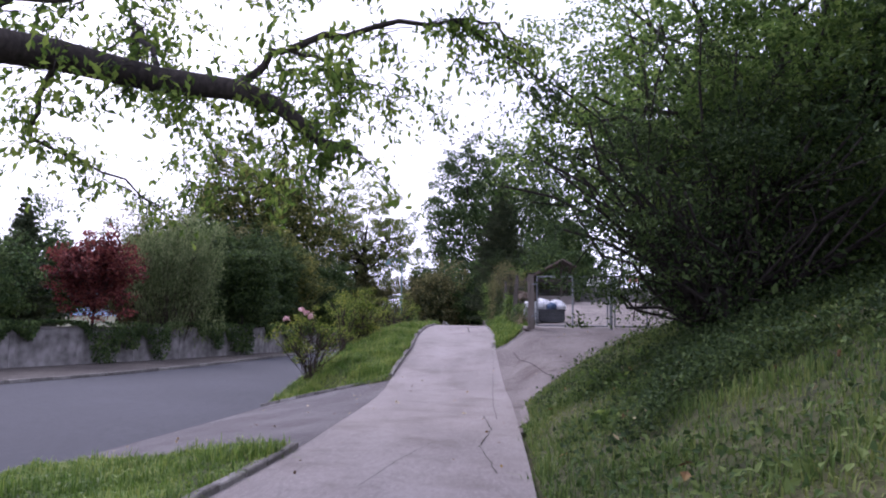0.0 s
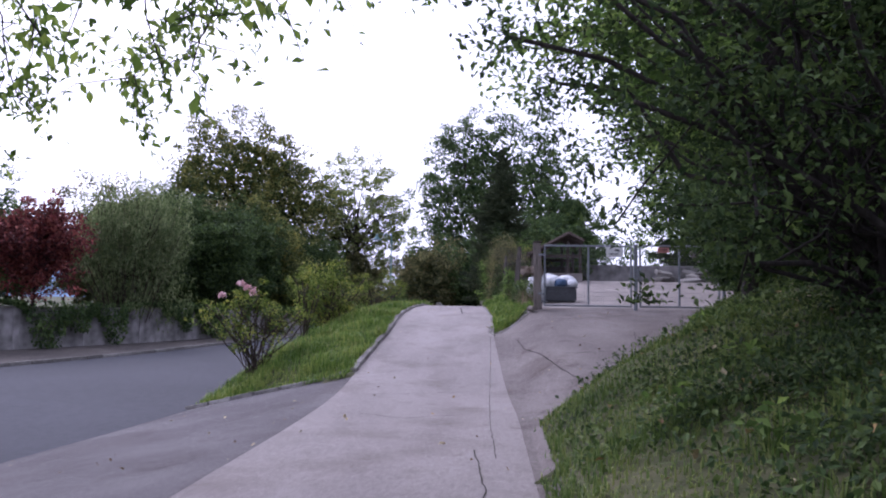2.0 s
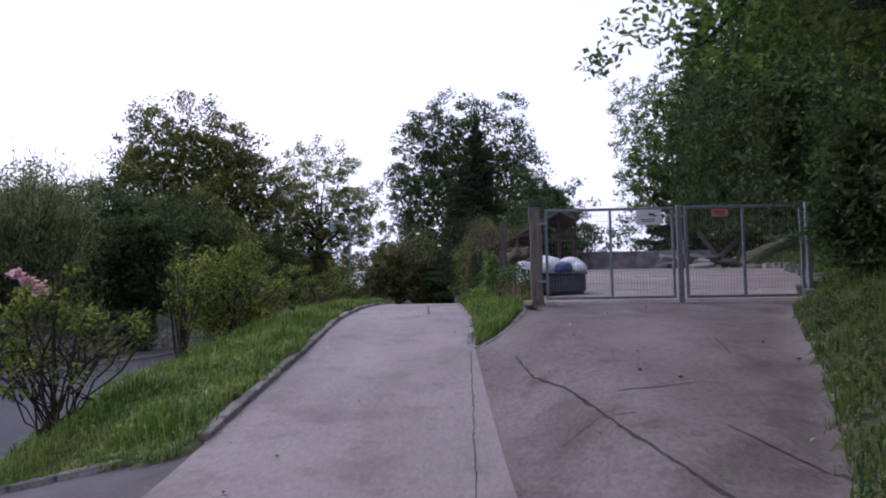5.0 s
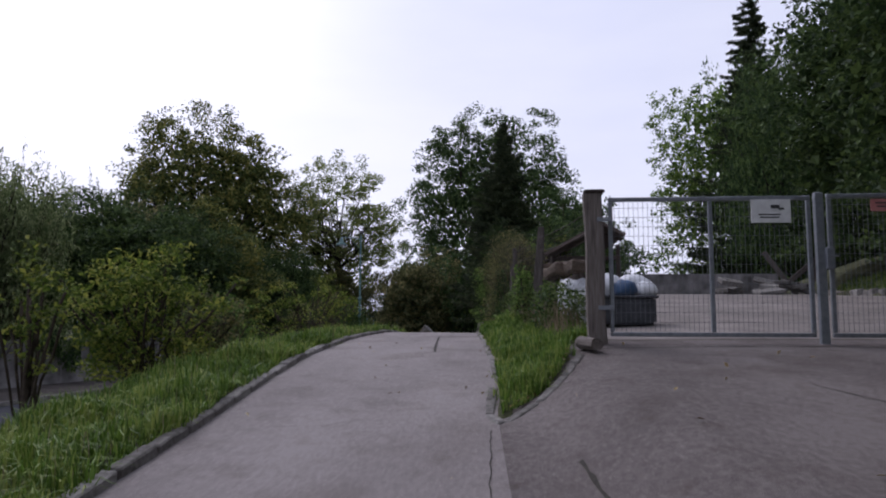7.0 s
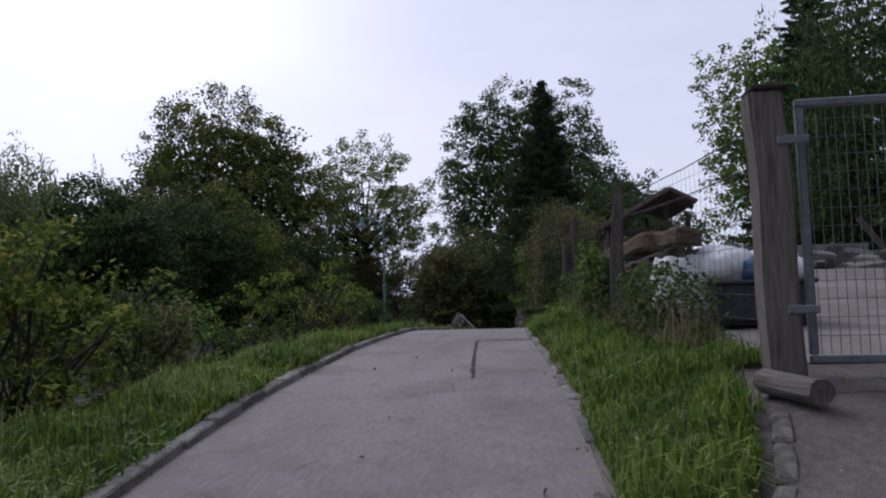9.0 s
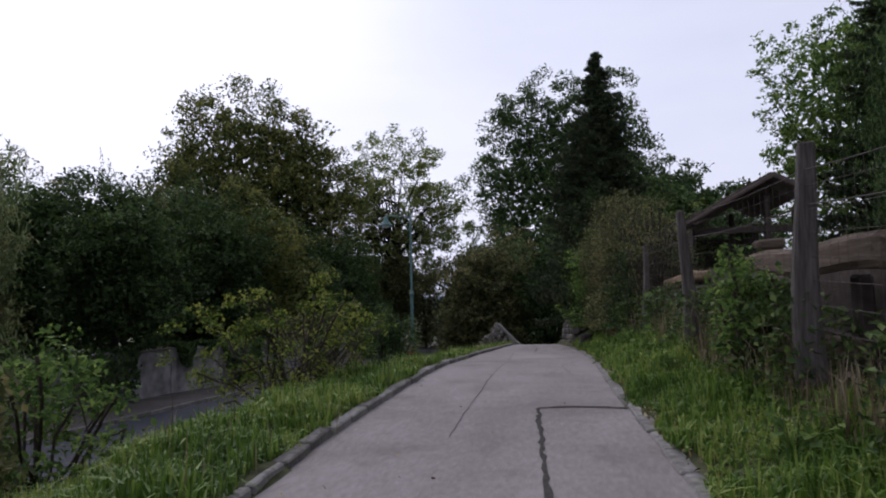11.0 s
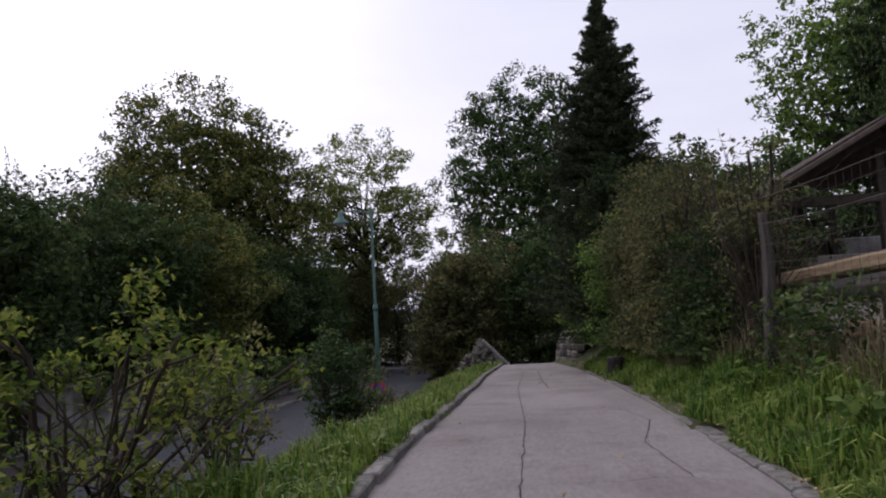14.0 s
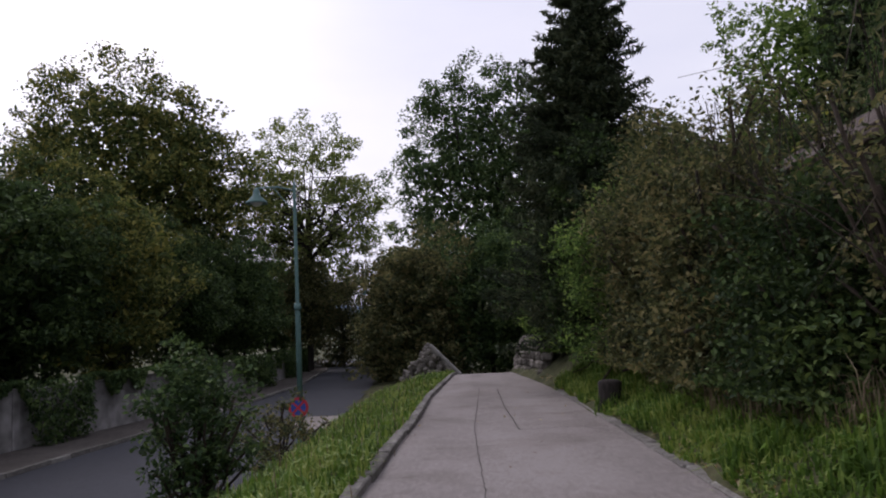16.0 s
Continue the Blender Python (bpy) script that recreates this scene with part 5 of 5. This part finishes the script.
tagged(big_mesh("backdrop", v, f, M_HILL, True), "wooded ridge in the distance, its haze put into the blue colour", "hill", kind="structure")

# ---- cracks and the patch in the path ----
def crack(pts, width, name="crack", mat=M_CRACK, lift=0.006):
    """A thin ragged line of soil in the asphalt."""
    rngc = np.random.default_rng(int(abs(pts[0][0] * 100) + pts[0][1] * 10))
    P = []
    for a, b in zip(pts, pts[1:]):
        n = max(2, int(math.dist(a, b) / 0.12))
        for k in range(n):
            t = k / n
            P.append((a[0] + (b[0] - a[0]) * t, a[1] + (b[1] - a[1]) * t))
    P = np.array(P + [pts[-1]], float) + rngc.normal(0, 0.007, (len(P) + 1, 2))
    T = np.gradient(P, axis=0)
    N = np.stack([-T[:, 1], T[:, 0]], 1) / (np.linalg.norm(T, axis=1)[:, None] + 1e-9)
    w = (width * rngc.uniform(0.35, 1.0, len(P)))[:, None]
    L, R = P - N * w / 2, P + N * w / 2
    zf = lambda q: height(q[:, 0], q[:, 1]) + uneven(q[:, 0] * 0.6, q[:, 1] * 0.5, 0.002) + lift
    v = np.concatenate([np.column_stack([L, zf(L)]), np.column_stack([R, zf(R)])])
    n = len(P)
    i = np.arange(n - 1)
    f = np.concatenate([np.stack([i, i + n, i + n + 1], 1), np.stack([i, i + n + 1, i + 1], 1)])
    ob = big_mesh(name, v, f, mat)
    ob.parent = path
    return ob


crack([(0.5, 26.7), (0.32, 29.0), (0.15, 31.6)], 0.07)
crack([(0.15, 31.6), (0.5, 31.72), (1.15, 31.6)], 0.13)
crack([(-0.6, 30), (-0.72, 34), (-0.8, 38), (-1.15, 44), (-1.3, 52)], 0.013)
crack([(-0.53, 43.8), (-0.7, 47), (-0.85, 52)], 0.025)
crack([(-0.53, 43.8), (0.3, 44.0), (0.6, 43.5)], 0.022)
crack([(0.5, 35), (0.35, 36.4), (0.62, 38), (0.4, 39.5)], 0.012)
crack([(2.3, 19.6), (2.45, 18.2), (2.75, 17.2), (3.1, 15.0), (3.4, 13.4)], 0.045)
crack([(3.9, 15.2), (4.2, 13.9), (4.15, 13.2)], 0.03)
crack([(4.6, 21.0), (5.2, 19.4), (5.0, 18.2)], 0.025)
crack([(1.9, 4.0), (1.65, 5.8), (1.78, 7.5), (1.6, 9.5)], 0.022)
crack([(1.85, 9.0), (1.75, 11.5), (1.7, 14.0), (1.65, 18.0), (1.6, 21.0)], 0.014)
crack([(0.6, 3.2), (0.75, 4.6), (1.0, 6.0)], 0.012)
crack([(-0.4, 14.0), (0.4, 14.3), (1.3, 14.6)], 0.02)
crack([(-0.2, 12.0), (0.5, 11.7), (1.2, 12.1)], 0.02)
crack([(3.0, 23.6), (5.0, 23.85), (7.0, 23.8), (8.6, 23.6)], 0.05)
crack([(2.5, 15.6), (2.9, 15.9), (3.2, 15.7)], 0.03)
crack([(3.2, 16.5), (3.7, 16.6), (4.1, 16.8)], 0.035)

# ---- grass, stalks and litter ----
def blades(name, n, x0, x1, y0, y1, hmin, hmax, mat, label, seed, keep=None, width=0.0065, lean=1.15, bias=1.0):
    rng = np.random.default_rng(seed)
    y = y0 + (y1 - y0) * rng.uniform(0, 1, n) ** bias
    x = rng.uniform(x0, x1, n)
    ok = ~paved(x, y) & (x > street_r(y) + 0.1)
    if keep is not None:
        ok &= keep(x, y)
    x, y = x[ok], y[ok]
    n = len(x)
    tuft = 0.35 + 0.65 * (0.5 + 0.5 * np.sin(x * 3.1 + 2 * np.sin(y * 2.3))) * (0.6 + 0.4 * np.sin(y * 4.7 + x * 1.3)) + 0.35 * np.clip(np.sin(x * 7.3 + 3 * np.sin(y * 5.1)) * np.sin(y * 6.7 + 2 * np.sin(x * 4.9)), 0, 1)
    h = (hmin + (hmax - hmin) * rng.uniform(0, 1, n) ** 2) * tuft
    a = rng.uniform(0, 6.28, n)
    ln = rng.normal(0, lean, n)
    d = np.stack([np.cos(a), np.sin(a)], 1)
    s = np.stack([-d[:, 1], d[:, 0]], 1)
    z = ground_z(x, y) - 0.02
    w = width * (0.7 + 0.6 * rng.uniform(0, 1, n)) * (1 + np.clip((y - 10) / 30, 0, 1.2))
    b = np.stack([x, y, z], 1)
    z3 = np.zeros((n, 1))
    S = np.concatenate([s, z3], 1) * w[:, None]
    mid = b + np.concatenate([d * (h * 0.18 * ln)[:, None], (h * 0.6)[:, None]], 1)
    tip = b + np.concatenate([d * (h * 0.62 * ln)[:, None], (h * (1 - 0.25 * np.abs(ln)))[:, None]], 1)
    v = np.stack([b - S, b + S, mid - S * 0.8, mid + S * 0.8, tip], 1).reshape(-1, 3)
    i = np.arange(n)[:, None] * 5
    f = np.concatenate([i + [0, 1, 3], i + [0, 3, 2], i + [2, 3, 4]], 1).reshape(-1, 3)
    return tagged(big_mesh(name, v, f, mat), label, "grass", kind="stuff")


blades("verge_grass", 95000, -5.6, -0.5, -3, 8, 0.06, 0.3, M_GRASS, "lush green grass on the first verge", 1)
blades("verge_grass", 200000, -5.8, -1.0, 15.6, 42, 0.06, 0.4, M_GRASS, "long green grass on the sloping verge", 2, keep=lambda x, y: x < path_l(y) - 0.14 - 0.06 * np.sin(y * 2.9))
blades("verge_grass", 60000, -6.8, -1.5, 42, 68, 0.08, 0.36, M_GRASS, "green grass on the steep verge", 3, keep=lambda x, y: x < path_l(y) - 0.16)
blades("bank_grass", 170000, 2.0, 9.0, -1, 23, 0.05, 0.28, M_BANKGRASS, "uneven grass on the bank, its colour darkened for the shade", 4)
blades("tongue_grass", 150000, 0.3, 3.2, 21.4, 52, 0.08, 0.36, M_GRASS, "bright lush grass beside the path", 5, keep=lambda x, y: (y < 25) | (x > path_r(y) + 0.13 + 0.1 * np.sin(y * 3.3)))
blades("dry_stalks", 16000, 1.5, 3.4, 25.5, 46, 0.25, 0.85, M_STRAW, "dry brown stalks along the fence", 6, keep=lambda x, y: np.abs(x - fence_x(y)) < 0.42, width=0.004, lean=0.8)
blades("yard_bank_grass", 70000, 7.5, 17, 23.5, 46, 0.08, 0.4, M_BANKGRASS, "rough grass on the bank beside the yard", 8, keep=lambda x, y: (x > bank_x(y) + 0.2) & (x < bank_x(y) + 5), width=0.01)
blades("dry_stalks", 2600, -5.4, -1.2, 17, 60, 0.25, 0.55, M_STRAW, "thin dry stalks in the verge", 7, width=0.003, lean=0.5)


def cover(name, n, x0, x1, y0, y1, rise, size, mat, label, seed, keep, category="plants"):
    rng = np.random.default_rng(seed)
    x, y = rng.uniform(x0, x1, n), rng.uniform(y0, y1, n)
    ok = keep(x, y)
    x, y = x[ok], y[ok]
    z = ground_z(x, y) + rng.uniform(0, 1, len(x)) ** 1.5 * rise + 0.02
    v, f = leaf_arrays(np.stack([x, y, z], 1), size, rng, 0.45, 0.6)
    return tagged(big_mesh(name, v, f, mat), label, category, kind="stuff")


cover("bank_plants", 34000, 2.3, 11, 0, 24, 0.22, 0.07, M_COVER, "low leafy plants covering the bank", 11, lambda x, y: (x > bank_x(y) + 0.25) & (np.sin(x * 2.1 + y) + np.sin(y * 1.7) > -0.7))
# Plants under the shrubs; the dimness there is put into their leaf colour.
cover("bank_undergrowth", 60000, 2.6, 9.5, 3.0, 9.4, 0.34, 0.06, M_SHADE, "ivy and nettles under the bank shrubs, the shade put into their colour", 17, lambda x, y: (x > bank_x(y) + 0.9 + 0.35 * np.sin(y * 1.7)) & (np.sin(x * 1.7 - y * 1.1) + np.sin(y * 2.3 + x) > -0.3))
cover("edge_moss", 5000, 2.0, 9.0, 9, 23.8, 0.015, 0.045, M_COVER, "moss and weeds creeping over the driveway's edge", 18, lambda x, y: (x < bank_x(y) + 0.1) & (x > bank_x(y) - 0.2 - 0.5 * (0.5 + 0.5 * np.sin(y * 2.1)) ** 2))
cover("fallen_leaves", 2600, 2.0, 9.0, 10, 23.8, 0.02, 0.06, M_LITTER, "brown leaves gathered along the driveway's edge", 19, lambda x, y: (x < bank_x(y) + 0.2) & (x > bank_x(y) - 0.75), "leaves")
cover("fallen_leaves", 900, 1.5, 3.4, 21.2, 24.4, 0.02, 0.06, M_LITTER, "brown leaves gathered round the grass tongue", 20, lambda x, y: np.abs(x - 1.65 - 1.3 * (1 - np.exp(-np.maximum(y - 21.2, 0) * 0.9))) < 0.3, "leaves")
cover("fence_plants", 30000, 1.6, 3.3, 26, 44, 0.85, 0.09, M_COVER, "green weeds growing through the fence", 12, lambda x, y: (np.abs(x - fence_x(y)) < 0.5) & (np.sin(y * 1.9) > -0.2))
cover("fence_brambles", 30000, 1.4, 3.6, 40.6, 49, 2.9, 0.08, M_BUSH, "brownish bramble leaves tangled on the fence", 13, lambda x, y: (np.abs(x - fence_x(y) - 0.1) < 0.6) & (np.sin(y * 1.3 + x) > 0.1))


def weed(x, y, size, seed):
    """A low rosette of broad leaves on short stalks."""
    rng = np.random.default_rng(seed)
    n = 26
    a, r = rng.uniform(0, 6.28, n), size * rng.uniform(0.15, 1, n)
    pts = np.stack([r * np.cos(a), r * np.sin(a), 0.05 + size * rng.uniform(0.25, 1.1, n) * (1 - 0.5 * r / size)], 1)
    v, f = leaf_arrays(pts, 0.11, rng, 0.1, 0.7)
    stalks = [tube_arrays([(0, 0, -0.03), p * [0.5, 0.5, 0.7], p], [0.004, 0.003, 0.002], 3) for p in pts]
    z = float(ground_z(x, y))
    e = empty("weed", x, y, z, "bright broad-leaved weed in the grass", "weed", "weeds in the grass")
    big_mesh("leaves", v, f, M_BRIGHT).parent = e
    big_mesh("stalk", *join_arrays(stalks), M_BRIGHT).parent = e


for k, (wx, wy) in enumerate(((1.75, 35.0), (1.95, 36.2), (1.6, 37.4), (1.85, 38.6), (2.05, 34.0), (1.75, 32.6), (2.0, 28.6), (3.1, 4.4), (3.5, 6.0), (4.2, 8.4), (3.3, 7.4), (4.6, 11.2))):
    weed(wx, wy, (0.3, 0.24, 0.34, 0.2)[k % 4], 200 + k)


def wall_ivy(n, seed):
    rng = np.random.default_rng(seed)
    y = rng.uniform(22, 116, n)
    m = np.sin(y * 0.55) + 0.8 * np.sin(y * 1.27 + 1) + 0.5 * np.sin(y * 2.9)
    drop = np.clip(0.9 + 1.1 * m, 0.05, 2.6)
    t = rng.uniform(0, 1, n) ** 0.8
    x = wall_x(y) + 0.05 + rng.uniform(0, 0.55, n) * (0.4 + np.clip(m, 0, 1))
    z = street_z(y) + 2.5 - t * drop
    v, f = leaf_arrays(np.stack([x, y, z], 1), 0.2, rng, 0.8, 0.6)
    return tagged(big_mesh("wall_ivy", v, f, M_OAK), "dark ivy hanging over the garden wall", "ivy", kind="stuff")


wall_ivy(42000, 31)
cover("fallen_leaves", 900, -5, 5.5, 2, 60, 0.0, 0.06, M_LITTER, "scattered fallen leaves", 14, lambda x, y: (np.minimum(np.abs(x - path_l(y)), np.abs(x - path_r(y))) < 0.35), "leaves")
cover("fallen_leaves", 150, 2.2, 7, 0, 12, 0.12, 0.11, M_LITTER, "yellow fallen leaves on the bank", 15, lambda x, y: x > bank_x(y) + 0.2, "leaves")
cover("fallen_leaves", 700, -19, -14, 22, 70, 0.06, 0.12, M_LITTER, "brown leaves along the far kerb", 16, lambda x, y: (np.abs(x - street_l(y)) < 1.5), "leaves")


cover("fallen_leaves", 7500, -0.6, 2.2, 25, 54, 0.02, 0.05, M_LITTER, "brown leaves and grit along the crumbling kerb", 23, lambda x, y: (x > path_r(y) - 0.1) & (x < path_r(y) + 0.34), "leaves")
cover("edge_weeds", 7000, -0.6, 2.2, 25, 54, 0.06, 0.045, M_COVER, "small weeds growing over the kerb", 24, lambda x, y: (x > path_r(y) - 0.06) & (x < path_r(y) + 0.3) & (np.sin(y * 2.7) + np.sin(y * 6.1) > 0.2))


def litter(n, x0, x1, y0, y1, seed, size, mat, name, label):
    rng = np.random.default_rng(seed)
    x, y = rng.uniform(x0, x1, n), rng.uniform(y0, y1, n)
    ok = paved(x, y)
    x, y = x[ok], y[ok]
    v, f = leaf_arrays(np.stack([x, y, height(x, y) + 0.022], 1), size, rng, 0.0, 0.6)
    return tagged(big_mesh(name, v, f, mat), label, "litter", kind="stuff")


litter(160, -5, 6, 3, 24, 21, 0.06, M_LITTER, "path_litter", "small leaves and bits on the asphalt")
litter(70, -2.3, 1.5, 24, 55, 22, 0.05, M_LITTER, "path_litter", "small leaves and bits on the path")


def tangle(name, spots, n, reach, label, seed):
    """Bare thin stems standing and arching out of the hedge and fence."""
    rng = np.random.default_rng(seed)
    for x, y, h in spots:
        z = float(height(x, y))
        items = []
        for _ in range(n):
            a = rng.uniform(0, 6.28)
            r = rng.uniform(0.2, reach)
            p = np.array([(0, 0, -0.1), (r * 0.25 * np.cos(a), r * 0.25 * np.sin(a), h * 0.55), (r * 0.6 * np.cos(a), r * 0.6 * np.sin(a), h * rng.uniform(0.75, 1)), (r * np.cos(a), r * np.sin(a), h * rng.uniform(0.5, 1.05))])
            p[0, :2] = rng.normal(0, 0.18, 2)
            items.append(tube_arrays(p, [0.008, 0.006, 0.004, 0.002], 4))
        v, f = join_arrays(items)
        ob = big_mesh(name, v, f, M_TWIG, True)
        ob.location = (x, y, z)
        tagged(ob, label, "stems", "bare stems by the fence", "stuff")


tangle("stem_tangle", [(2.3, 39.4, 2.8), (2.3, 41.0, 3.0), (2.5, 43.5, 3.4), (2.0, 38.3, 1.7)], 22, 1.6, "tangle of bare brown stems on the fence", 5)
